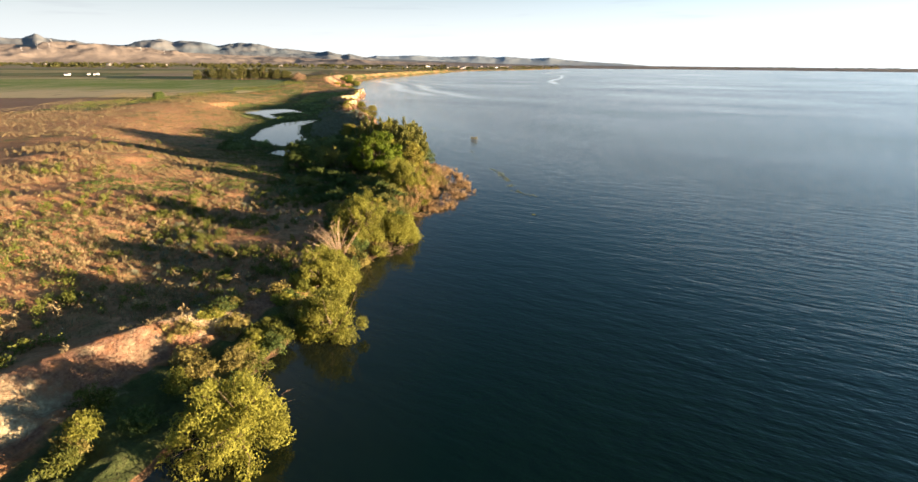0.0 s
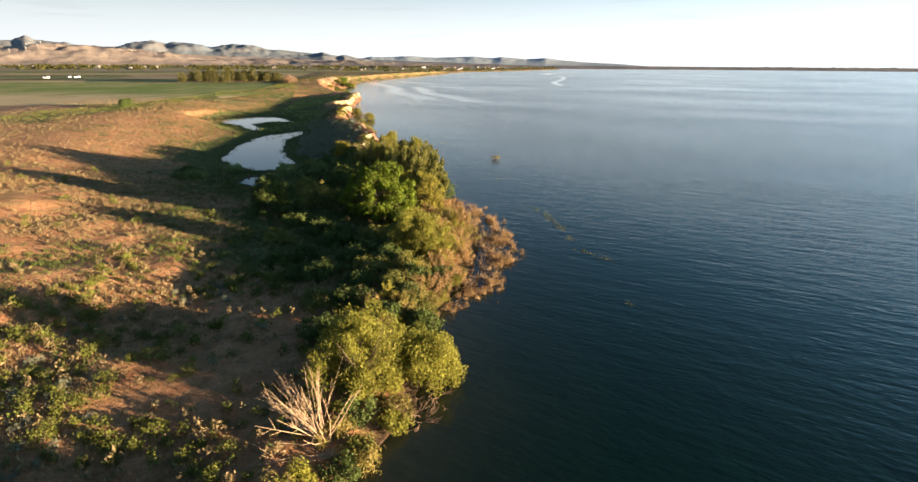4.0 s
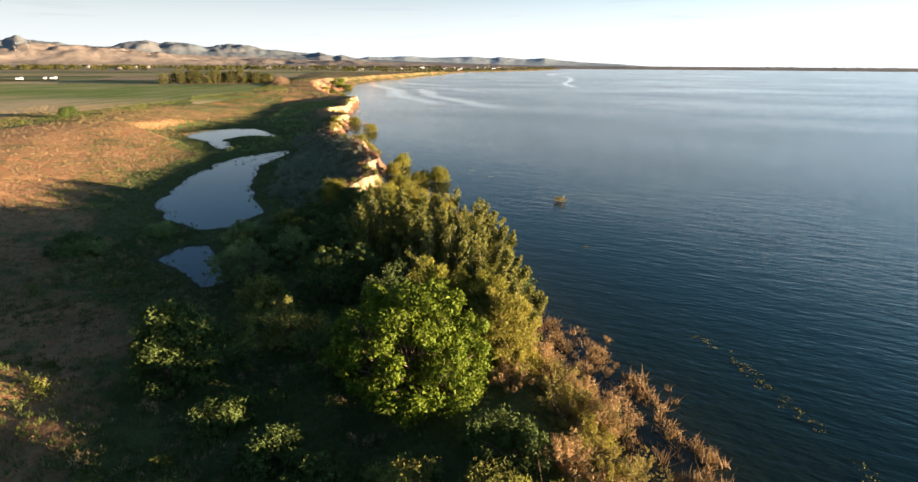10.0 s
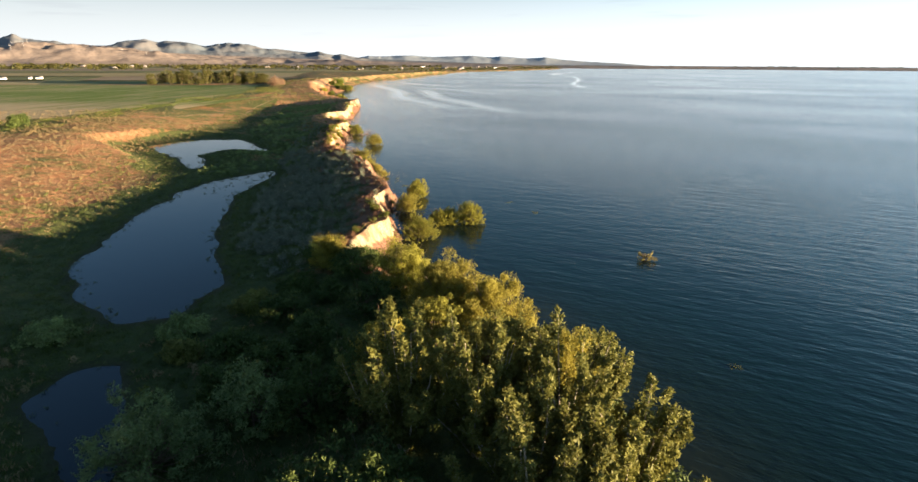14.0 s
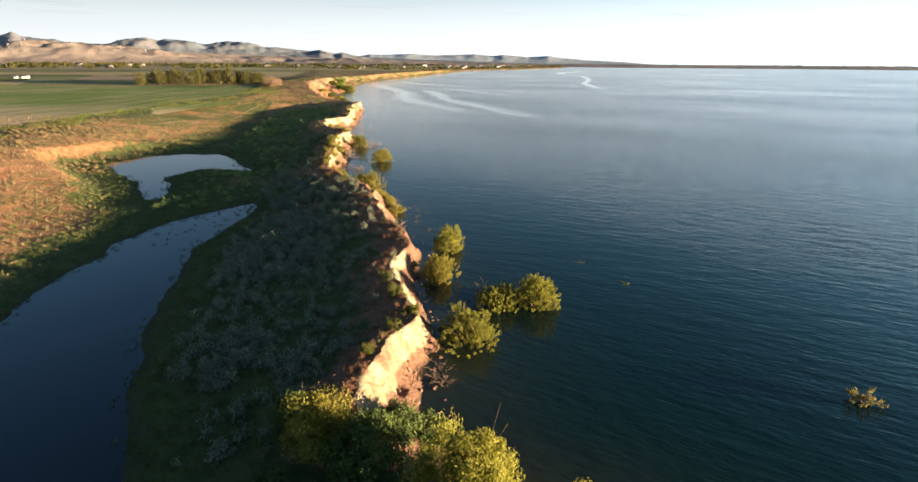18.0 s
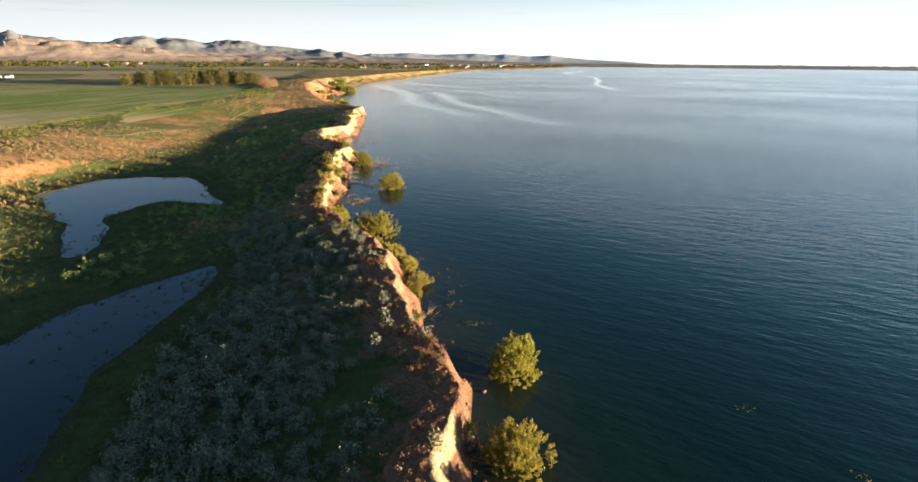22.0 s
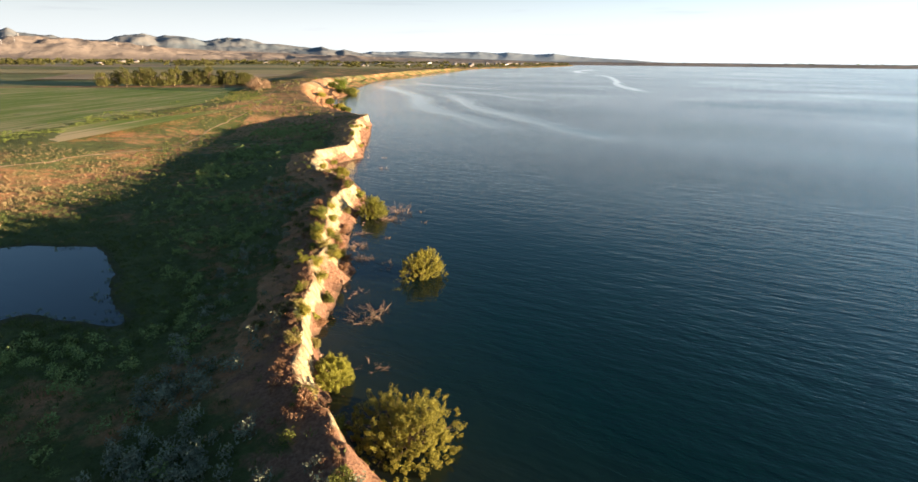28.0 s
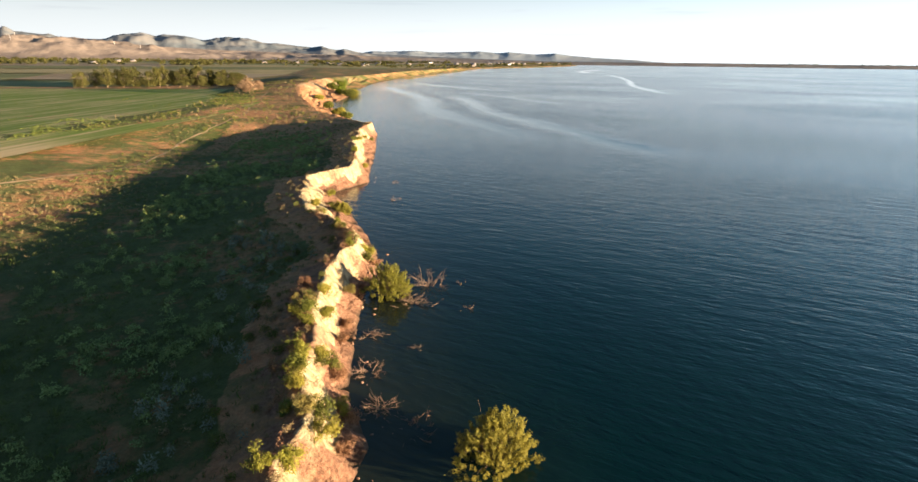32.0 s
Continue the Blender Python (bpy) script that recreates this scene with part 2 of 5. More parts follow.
def water_material(name, deep, wave=1.0, slick=True):
    k = Mat(name, 0.05, 0.42)
    k.p.inputs["IOR"].default_value = 1.33
    g = k.n("NewGeometry")
    rot = k.n("VectorRotate")
    rot.rotation_type = "Z_AXIS"
    rot.inputs["Angle"].default_value = radians(38)
    k.link(g.outputs["Position"], rot.inputs["Vector"])

    def stretched(sx, sy, scale, detail):
        v = k.n("VectorMath")
        v.operation = "MULTIPLY"
        v.inputs[1].default_value = (sx, sy, 0.0)
        k.link(rot.outputs[0], v.inputs[0])
        return k.noise(scale, detail, 0.55, v.outputs[0])

    long_ = stretched(0.2, 0.62, 1.0, 3.0)
    short = stretched(0.7, 1.8, 1.0, 4.0)
    gust = k.ramp(stretched(0.006, 0.014, 1.0, 5.0), (0.3, 0.5), (0.65, 1.0))
    h = k.math("ADD", k.math("MULTIPLY", long_, 0.9), k.math("MULTIPLY", short, 0.5))
    amp = gust
    if slick:
        pos = k.n("SeparateXYZ")
        k.link(g.outputs["Position"], pos.inputs[0])
        wob = k.math("MULTIPLY", k.math("SUBTRACT", k.noise(0.03, 4.0), 0.5), 14.0)
        calm = 0.0
        for pts, width in SLICKS:
            fc = k.n("FloatCurve")
            curve = fc.mapping.curves[0]
            lo, hi = pts[0][1], pts[-1][1]
            while len(curve.points) < len(pts):
                curve.points.new(0.5, 0.5)
            for cp, (px, py) in zip(curve.points, pts):
                cp.location = ((py - lo) / (hi - lo), px / 600.0)
            fc.mapping.update()
            along = k.math("DIVIDE", k.math("SUBTRACT", pos.outputs[1], lo), hi - lo)
            k.link(k.math("ADD", along, 0.0, True), fc.inputs["Value"])
            off = k.math("ABSOLUTE", k.math("ADD", k.math("SUBTRACT", pos.outputs[0], k.math("MULTIPLY", fc.outputs[0], 600.0)), wob))
            band = k.ramp(k.math("DIVIDE", off, width * 2.0), (0.05, 1.0), (0.6, 0.0))
            ends = k.math("MULTIPLY", k.ramp(along, (0.0, 0.0), (0.08, 1.0)), k.ramp(along, (0.85, 1.0), (1.0, 0.0)))
            calm = k.math("MAXIMUM", calm, k.math("MULTIPLY", band, ends))
        amp = k.math("MULTIPLY", gust, k.math("SUBTRACT", 1.0, k.math("MULTIPLY", calm, 0.9)))
    if slick:
        lee = k.n("Attribute")
        lee.attribute_name = "lee"
        amp = k.math("MULTIPLY", amp, k.math("SUBTRACT", 1.0, k.math("MULTIPLY", lee.outputs["Fac"], 0.9)))
        k.link(k.math("ADD", k.math("MULTIPLY", amp, 0.15), 0.02), k.p.inputs["Roughness"])
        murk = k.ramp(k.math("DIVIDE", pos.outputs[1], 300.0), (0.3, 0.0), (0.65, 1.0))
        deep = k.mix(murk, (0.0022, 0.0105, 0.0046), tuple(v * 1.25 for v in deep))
    k.bump(k.math("MULTIPLY", h, amp), wave, 0.35)
    attr = k.n("Attribute")
    attr.attribute_name = "shallow"
    near = k.math("MULTIPLY", attr.outputs["Fac"], k.ramp(k.noise(0.12, 3.0), (0.3, 0.5), (0.7, 1.0)))
    k.color(k.mix(near, k.mix(1.0, deep, k.ramp(k.noise(0.02, 3.0), (0.3, 0.85), (0.7, 1.25)), "MULTIPLY"), (0.035, 0.034, 0.018)))
    return k.m


# calm streaks on the lake: (x, y) of the middle line, and half width in metres
SLICKS = [
    ([(52, 369), (49, 398), (44, 422), (38, 449), (36, 485), (41, 537), (33, 631), (27, 712)], 8.0),
    ([(77, 339), (75, 359), (71, 390), (64, 435), (59, 465), (63, 507), (61, 583)], 8.0),
    ([(118, 614), (99, 645), (79, 691), (58, 773)], 5.0),
    ([(110, 499), (103, 524), (94, 559), (79, 595)], 4.0),
    ([(217, 569), (251, 680), (320, 829), (387, 1014), (392, 1076)], 5.0),
    ([(420, 1150), (470, 1300), (578, 1459), (600, 1500)], 14.0),
    ([(58, 833), (90, 933), (139, 1042)], 9.0),
]
GROUND = ground_material()
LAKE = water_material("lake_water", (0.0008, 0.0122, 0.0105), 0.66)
POND = water_material("pond_water", (0.006, 0.012, 0.016), 0.06, False)


# ---- mesh helpers ----
def mesh_of(name, verts, faces, material=None, smooth=False):
    me = bpy.data.meshes.new(name)
    verts, faces = np.asarray(verts, np.float32), np.asarray(faces, np.int32)
    n, k = faces.shape
    me.vertices.add(len(verts))
    me.vertices.foreach_set("co", verts.ravel())
    me.loops.add(n * k)
    me.loops.foreach_set("vertex_index", faces.ravel())
    me.polygons.add(n)
    me.polygons.foreach_set("loop_start", np.arange(0, n * k, k, dtype=np.int32))
    if smooth:
        me.polygons.foreach_set("use_smooth", np.ones(n, bool))
    me.update(calc_edges=True)
    if material:
        me.materials.append(material)
    return me


def part(name, me, parent, label=""):
    ob = new(name, me)
    ob.parent = parent
    return tagged(ob, label) if label else ob


def thing(name, x, y, z, label, category, group="", turn=0.0):
    ob = new(name)
    ob.matrix_world = pose(x, y, z, 0, 0, turn)
    return tagged(ob, label, category, group)


def lattice(nu, nv):
    """Quads of a grid of nu columns and nv rows."""
    i = np.arange(nu - 1)[None, :] + nu * np.arange(nv - 1)[:, None]
    return np.stack([i, i + 1, i + nu + 1, i + nu], -1).reshape(-1, 4)


def fbm(x, y, size, octaves=4, seed=0):
    """Soft noise about 0, made of rotated value-noise layers, on numpy arrays."""
    x, y = np.asarray(x, float) / size, np.asarray(y, float) / size
    out, amp = 0.0, 0.5
    for o in range(octaves):
        xi, yi = np.floor(x), np.floor(y)
        fx, fy = x - xi, y - yi
        fx, fy = fx * fx * (3 - 2 * fx), fy * fy * (3 - 2 * fy)

        def cell(a, b):
            v = np.sin(a * 127.1 + b * 311.7 + (seed + o) * 74.7) * 43758.5453
            return v - np.floor(v)

        v = (cell(xi, yi) * (1 - fx) + cell(xi + 1, yi) * fx) * (1 - fy) + (cell(xi, yi + 1) * (1 - fx) + cell(xi + 1, yi + 1) * fx) * fy
        out = out + amp * (v - 0.5) * 2
        x, y, amp = 0.8 * x * 2 - 0.6 * y * 2 + 3.1, 0.6 * x * 2 + 0.8 * y * 2 + 1.7, amp * 0.5
    return out


def smooth01(t):
    t = np.clip(t, 0, 1)
    return t * t * (3 - 2 * t)


# ---- the plan: shoreline, cliff edge, ponds ----
SHORE_A = [(-40, -90), (-22, 0), (-13, 24), (-9.5, 33), (-6.8, 38.4), (-3.5, 48), (-1, 55), (3.2, 60.2), (4.5, 66), (5.5, 71), (8, 77), (12, 83),
           (14.5, 90), (15, 100), (14, 110), (14.5, 125), (15, 135), (14, 142), (11, 148), (6, 153.5), (3.8, 157.5), (4.2, 161), (4.8, 164.5),
           (6.6, 167.2), (6.2, 173.7), (6, 180), (6.8, 184.5), (8, 189), (6.3, 192.5), (5.7, 197), (6, 203), (6.6, 211)]
SHORE_B = [(5, 216), (3.8, 219), (0.5, 224.3), (-1.5, 229.6), (-2.4, 234), (-3.5, 241), (-2.4, 246), (-1.5, 252), (0.1, 255.5), (-1, 260.5),
           (-0.8, 268), (0, 274), (2, 284), (2.2, 289), (-0.4, 305), (-3.2, 318.5), (-3.6, 321), (2.6, 328), (3.4, 341), (5, 356), (6.4, 382),
           (7.3, 393), (5, 405), (-0.2, 439), (-11.3, 508), (-3, 548), (5, 638), (20, 731), (36, 805), (80, 935), (138, 1089), (229, 1315), (250, 1390)]
SHORE_C = [(318, 1560), (394, 1630), (559, 1825), (871, 2270), (1305, 3327), (1500, 5200)]
SHORE = np.array(SHORE_A + SHORE_B + SHORE_C, float)
# how far behind the waterline the top edge runs, and how high it stands: (y, run, height)
EDGE_A = [(-90, 16, 3.0), (25, 15, 3.0), (33, 13, 3.0), (36, 11.7, 3.0), (39, 9.6, 2.9), (42.5, 7.2, 2.5), (46, 6, 1.2), (60, 5, 0.8), (100, 6, 0.8), (150, 6, 0.9), (155, 5, 2.0), (158, 3.9, 3.0),
          (163, 2.4, 3.1), (166, 1.4, 3.1), (171, 2.4, 3.1), (178, 2.2, 3.1), (184, 1.0, 3.2), (188, 1.7, 3.2), (195, 1.3, 3.1), (204, 2.5, 3.1),
          (213, 3.5, 3.0), (217, 3.2, 3.0), (222, 2.6, 3.0), (227, 1.0, 3.0), (232, 2.2, 3.1), (238, 1.2, 3.1)]
EDGE_B = [(243, 1.0, 3.1), (251, 2.7, 3.2), (257, 3.5, 3.2), (265, 2.9, 3.2), (279, 3.5, 3.2), (288, 2.5, 3.1), (294, 4.5, 3.0), (300, 6.8, 3.0), (308, 7.0, 3.0), (316, 5.0, 3.1),
          (323, 4.2, 3.2), (333, 2.6, 3.3), (345, 3.0, 3.3), (357, 5.0, 3.4), (385, 4.0, 3.6), (392, 1.4, 3.8), (400, 3.0, 3.2), (440, 12, 3.0), (480, 14, 4.0),
          (508, 14, 5.5), (548, 26, 7.5), (640, 26, 8.0), (731, 20, 7.0), (800, 16, 6.0), (900, 16, 6.2), (1100, 16, 6.0), (1300, 14, 5.0), (1400, 12, 2.2), (5200, 20, 2.0)]
EDGE = np.array(EDGE_A + EDGE_B, float)
POND_A = np.array([(-31, 165), (-31, 185), (-29, 200), (-26.3, 209), (-21, 214), (-16, 218), (-15.5, 213), (-17, 205), (-19.3, 196), (-19, 186), (-18, 174), (-14.7, 162),
                   (-13.5, 156), (-16, 149), (-20.5, 148), (-26, 155)], float)
POND_B = np.array([(-53.5, 259), (-48, 270.5), (-40, 271), (-32, 269), (-26, 259), (-21, 246.5), (-24, 247), (-30, 250), (-34, 247), (-36, 241), (-32, 231), (-31, 223.5),
                   (-34, 223), (-40, 238), (-47, 249)], float)
POND_C = np.array([(-22, 137), (-20.5, 140.5), (-17.4, 141), (-15.3, 134), (-13.8, 128), (-15, 127.5), (-17, 132), (-19.5, 135)], float)


def shore_x(y):
    y = np.asarray(y, float)
    return np.interp(y, SHORE[:, 1], SHORE[:, 0]) + 0.35 * fbm(y, 0 * y + 5, 4.0, 3, 2) * (y < 600)


def edge_of(y):
    y = np.asarray(y, float)
    jag = (0.7 * fbm(y, 0 * y, 3.2, 5, 7) + 0.5 * fbm(y, 0 * y + 3, 7.0, 2, 14) + 0.35 * np.abs(fbm(y, 0 * y + 9, 1.1, 3, 8))) * np.interp(y, [150, 160, 400, 430], [0.3, 1, 1, 3])
    run = np.maximum(np.interp(y, EDGE[:, 0], EDGE[:, 1]) + jag, 0.5)
    return run, np.interp(y, EDGE[:, 0], EDGE[:, 2])


def outside(poly, x, y):
    """Distance to a polygon's border, negative inside."""
    best, inside = np.full(x.shape, 1e9), np.zeros(x.shape, bool)
    for (x0, y0), (x1, y1) in zip(poly, np.roll(poly, -1, 0)):
        ex, ey = x1 - x0, y1 - y0
        t = np.clip(((x - x0) * ex + (y - y0) * ey) / (ex * ex + ey * ey), 0, 1)
        best = np.minimum(best, np.hypot(x - x0 - t * ex, y - y0 - t * ey))
        cross = ((y0 > y) != (y1 > y)) & (x < ex * (y - y0) / (ey if ey else 1e-9) + x0)
        inside ^= cross
    return np.where(inside, -best, best)


def pond_distance(x, y):
    sd = np.minimum(np.minimum(outside(POND_A, x, y), outside(POND_B, x, y)), outside(POND_C, x, y))
    return sd + 1.2 * fbm(x, y, 5.0, 3, 4)


def ground_z(x, y, zones=False):
    x, y = np.asarray(x, float), np.asarray(y, float)
    d = shore_x(y) - x
    run, top = edge_of(y)
    cliffy = smooth01((top - 1.5) / 1.2)
    s = np.clip(d / run, 0, 1)
    steep = np.interp(s, [0, 0.4, 0.6, 0.9, 1.0], [0, 0.2, 0.42, 0.92, 1.0])
    bench = np.interp(s, [0, 0.1, 0.5, 0.63, 0.92, 1.0], [0, 0.15, 0.24, 0.36, 0.94, 1.0])
    steep = np.where(y < 48, bench, steep)
    face = top * (cliffy * steep + (1 - cliffy) * smooth01(s))
    gully = fbm(y + 0.3 * x, x * 0.25, 1.6, 4, 11) - 0.8 * np.abs(fbm(y, x * 0.2, 2.3, 3, 13)) + 0.25
    face = face + cliffy * np.interp(y, [46, 150], [0.9, 1.3]) * gully * np.sin(np.pi * s) ** 0.7 * np.clip(top / 3.2, 0, 2)
    face = face + cliffy * (0.7 * fbm(x, y, 1.1, 4, 19) + np.interp(y, [46, 150], [0.3, 0.8]) * (0.18 - np.abs(fbm(y, x * 0.15, 1.1, 2, 43)))) * np.sin(np.pi * np.clip(s, 0, 1)) ** 0.5
    # inland
    off = np.interp(y, [10, 30, 100, 150, 260, 300, 365, 420], [-14, -9, -10, -32, -32, -33, -33, -12])
    west = smooth01((off - x) / 45.0)
    floor = 0.55 + 4.0 * west
    floor = floor + 1.6 * np.interp(y, [20, 50, 70, 110, 140], [0.3, 0.3, 0.8, 0.5, 0]) * smooth01(-x / 30)
    floor = floor + 3.0 * smooth01((y - 385) / 60.0) * (1 - west)
    floor = floor + np.maximum(top - 4.5, 0) * np.clip((y - 430) / 80, 0, 1) * smooth01((x + 70) / 40)
    flat = smooth01((x - off + 45) / 14) * np.clip((600 - y) / 100, 0, 1)
    floor = floor + flat * (0.55 * fbm(x, y, 16.0, 4, 3) + 0.9 * west * fbm(x, y, 30.0, 3, 9))
    hummock = np.interp(y, [10, 30, 125, 150], [0, 1, 1, 0]) * np.clip((d - run - 2) / 6, 0, 1) * np.clip((x + 120) / 40, 0, 1)
    floor = floor + hummock * (1.1 * fbm(x * 0.8, y, 13.0, 3, 27) - 0.5 * np.abs(fbm(x, y, 8.0, 3, 29)))
    reach = np.interp(y, [0, 40, 60, 150, 170, 200, 250, 300, 330, 400, 450], [10, 12, 14, 10, 15, 19, 12, 20, 26, 30, 40])
    e = np.maximum(d - run, 0)
    z = np.where(d < run, face, top + (floor - top) * (1 - (1 - np.clip(e / reach, 0, 1)) ** np.interp(y, [46, 60, 150, 158], [1.7, 1.2, 1.2, 1.8])))
    z = z + np.where(d > run * 0.9, 0.16 * fbm(x, y, 2.5, 3, 21), 0) * (y < 420)
    sd = np.full(x.shape, 99.0)
    near = (x > -75) & (x < 5) & (y > 100) & (y < 300)
    if near.any():
        sd[near] = pond_distance(x[near], y[near])
    marsh = 0.1 + np.where(sd > 0, 0.05 * sd, 0.1 * sd)
    z = np.where(sd < 12, np.minimum(z, marsh + np.maximum(sd - 5, 0) ** 2 * 0.06), z)
    under = -0.15 - np.minimum(-d, 14) * 0.28 - np.minimum(np.maximum(-d - 14, 0), 60) * 0.05
    z = np.where(d < 0, under, z)
    if not zones:
        return z
    sn = s + 0.22 * fbm(y, x, 2.2, 4, 23)
    sand = cliffy * np.interp(sn, [0.1, 0.3, 0.5, 0.6, 1.0], [0.05, 0.15, 0.4, 1.0, 1.0]) * np.clip(0.9 + 0.8 * fbm(y, 0 * y, 6.0, 3, 17), 0.3, 1.1) * np.interp(y, [168, 177, 190, 222, 228], [1.0, 0.68, 0.44, 0.46, 0.95]) * np.where((d > -0.3) & (e < 0.15), 1.0, 0.0) * np.interp(y, [20, 46, 150, 156, 392, 420, 500, 540, 760, 1310, 1400], [0.52, 0.52, 0, 0.95, 0.95, 0.2, 0.25, 0.66, 0.36, 0.32, 0.2])
    sand = np.maximum(sand, np.where((y > 900) & (d > 0) & (e < 1), 0.2, 0))
    green = np.interp(sd, [0, 7, 14], [1.0, 0.85, 0.0])
    green = np.maximum(green, np.interp(x, [-48, -38], [0.0, 0.66]) * np.interp(y, [60, 90, 225, 240, 330, 390], [0.15, 0.5, 0.62, 1, 1, 0.4]) * (e > 5))
    green = np.maximum(green, 0.8 * np.interp(np.abs(x - np.interp(y, [230, 350, 460], [-105, -75, -58])), [8, 22], [1, 0.0]) * (y > 215) * (y < 560))
    green = np.maximum(green, (np.interp(y, [30, 60, 95, 115, 140, 175], [0.2, 0.27, 0.36, 0.52, 0.62, 0.36]) - np.interp(x, [-60, -22], [0.26, 0.0]) * np.interp(y, [60, 95, 160, 180], [0.3, 1, 1, 0])) * (y < 262))
    green = np.maximum(green, np.interp(x, [-22, -12], [0, 0.9]) * np.interp(y, [80, 92, 152, 160], [0, 1, 1, 0]))
    green = np.maximum(green, np.interp(y, [150, 175, 262, 285, 355, 375, 400, 440], [0, 0.34, 0.44, 0.54, 0.56, 0.6, 0.6, 0]) * (x < -36))
    green = np.maximum(green, 0.75 * np.interp(y, [154, 160, 225, 240], [0, 1, 1, 0]) * np.interp(x, [-52, -32], [0, 1]) * (e > 2.5))
    green = np.maximum(green, 0.46 * np.interp(y, [392, 410], [0, 1]) * (e > 0.5))
    green = np.where(y > 620, 0.55, green)
    green = np.where((y < 48) & (d > 0.5) & (s < 0.6), np.interp(s, [0.45, 0.6], [0.95, 0.3]), green)
    wet = np.interp(z, [0.05, 0.3], [1, 0]) * (d < 3) + np.interp(sd, [0, 1.5], [1, 0])
    red = np.interp(e, [0, 0.5, 4, 8], [0.9, 0.75, 0.5, 0.0]) * np.interp(y, [150, 157, 230, 242, 320, 395, 430], [0, 1, 1, 0.8, 0.7, 0.6, 0])
    red = np.where(d < run, np.interp(y, [20, 46, 60, 150, 156, 392, 420], [0.62, 0.62, 0.2, 0.2, 0.9, 0.9, 0.3]) * np.where(y < 48, np.interp(s, [0.45, 0.62], [0.0, 1]), 1), red)
    red = np.maximum(red, 0.5 * np.interp(e, [3, 8, 14, 20], [0, 1, 1, 0]) * np.interp(y, [180, 195, 215, 225, 330, 350, 395, 410], [0, 1, 1, 0, 0, 1, 1, 0]))
    return z, np.stack([sand, green, np.clip(wet, 0, 1), red], -1)


def ground_at(x, y):
    return float(ground_z(np.array([x]), np.array([y]))[0])


# ---- ground, one sheet to the horizon ----
rows_y = list(np.arange(-60, 16, 2.0)) + list(np.arange(16, 48, 0.35)) + list(np.arange(48, 156, 0.65)) + list(np.arange(156, 292, 0.3)) + list(np.arange(292, 400, 0.48)) + list(np.arange(400, 430, 0.6))
while rows_y[-1] < 4950:
    rows_y.append(rows_y[-1] + max(0.6, (rows_y[-1] - 412) * 0.034))
rows_y = np.array(rows_y)
cols_d = [-4600, -1500, -500, -200, -80, -40, -25, -18, -14, -10, -7, -5, -3.5, -2.5, -1.8, -1.2]
cols_d += list(np.arange(-0.8, 8, 0.2)) + list(np.arange(8.2, 16, 0.3)) + list(np.arange(16.2, 58, 0.9))
while cols_d[-1] < 4600:
    cols_d.append(cols_d[-1] + max(0.9, (cols_d[-1] - 45) * 0.075))
cols_d = np.array(cols_d)
gy = np.repeat(rows_y[:, None], len(cols_d), 1)
gx = shore_x(gy) - cols_d[None, :]
gz, zone = ground_z(gx, gy, True)
me = mesh_of("ground", np.stack([gx, gy, gz], -1).reshape(-1, 3), lattice(len(cols_d), len(rows_y))[:, ::-1], GROUND, True)
layer = me.color_attributes.new("zone", "FLOAT_COLOR", "POINT")
layer.data.foreach_set("color", zone.astype(np.float32).ravel())
tagged(new("ground", me), "dry grassland, clay cliff and marsh beside the lake", "ground", kind="structure")

wy = np.concatenate([np.arange(-60, 430, 3.0), np.geomspace(430, 4950, 60)])
wd = np.array([2.2, 0, -1.5, -4, -8, -16, -26, -38, -60, -250, -1000, -5200.0])
wx = shore_x(np.repeat(wy[:, None], len(wd), 1)) - wd[None, :]
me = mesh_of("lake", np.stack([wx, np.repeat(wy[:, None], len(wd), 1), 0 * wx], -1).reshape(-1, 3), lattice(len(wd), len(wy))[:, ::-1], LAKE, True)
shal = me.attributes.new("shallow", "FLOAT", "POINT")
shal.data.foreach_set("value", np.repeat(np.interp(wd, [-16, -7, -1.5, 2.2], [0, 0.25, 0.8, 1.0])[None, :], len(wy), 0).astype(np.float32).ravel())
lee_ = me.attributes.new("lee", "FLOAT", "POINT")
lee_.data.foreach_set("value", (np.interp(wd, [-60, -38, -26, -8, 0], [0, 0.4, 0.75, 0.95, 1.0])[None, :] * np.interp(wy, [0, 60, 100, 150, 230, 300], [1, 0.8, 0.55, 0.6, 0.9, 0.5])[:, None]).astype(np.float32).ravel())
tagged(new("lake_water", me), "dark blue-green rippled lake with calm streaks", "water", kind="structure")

for poly in (POND_A, POND_B, POND_C):
    lo, hi = poly.min(0) - 6, poly.max(0) + 6
    xs, ys = np.arange(lo[0], hi[0], 0.8), np.arange(lo[1], hi[1], 0.8)
    px, py = np.meshgrid(xs, ys)
    wet_ = (outside(poly, px, py) + 1.2 * fbm(px, py, 5.0, 3, 4) < 0.9).ravel()
    quads = lattice(len(xs), len(ys))
    quads = quads[wet_[quads].any(1)]
    used, back_ = np.unique(quads, return_inverse=True)
    me = mesh_of("pond", np.stack([px.ravel(), py.ravel(), 0 * px.ravel() + 0.1], -1)[used], back_.reshape(-1, 4), POND, True)
    tagged(new("pond_water", me), "still dark pond water between marshy banks", "water", kind="structure")

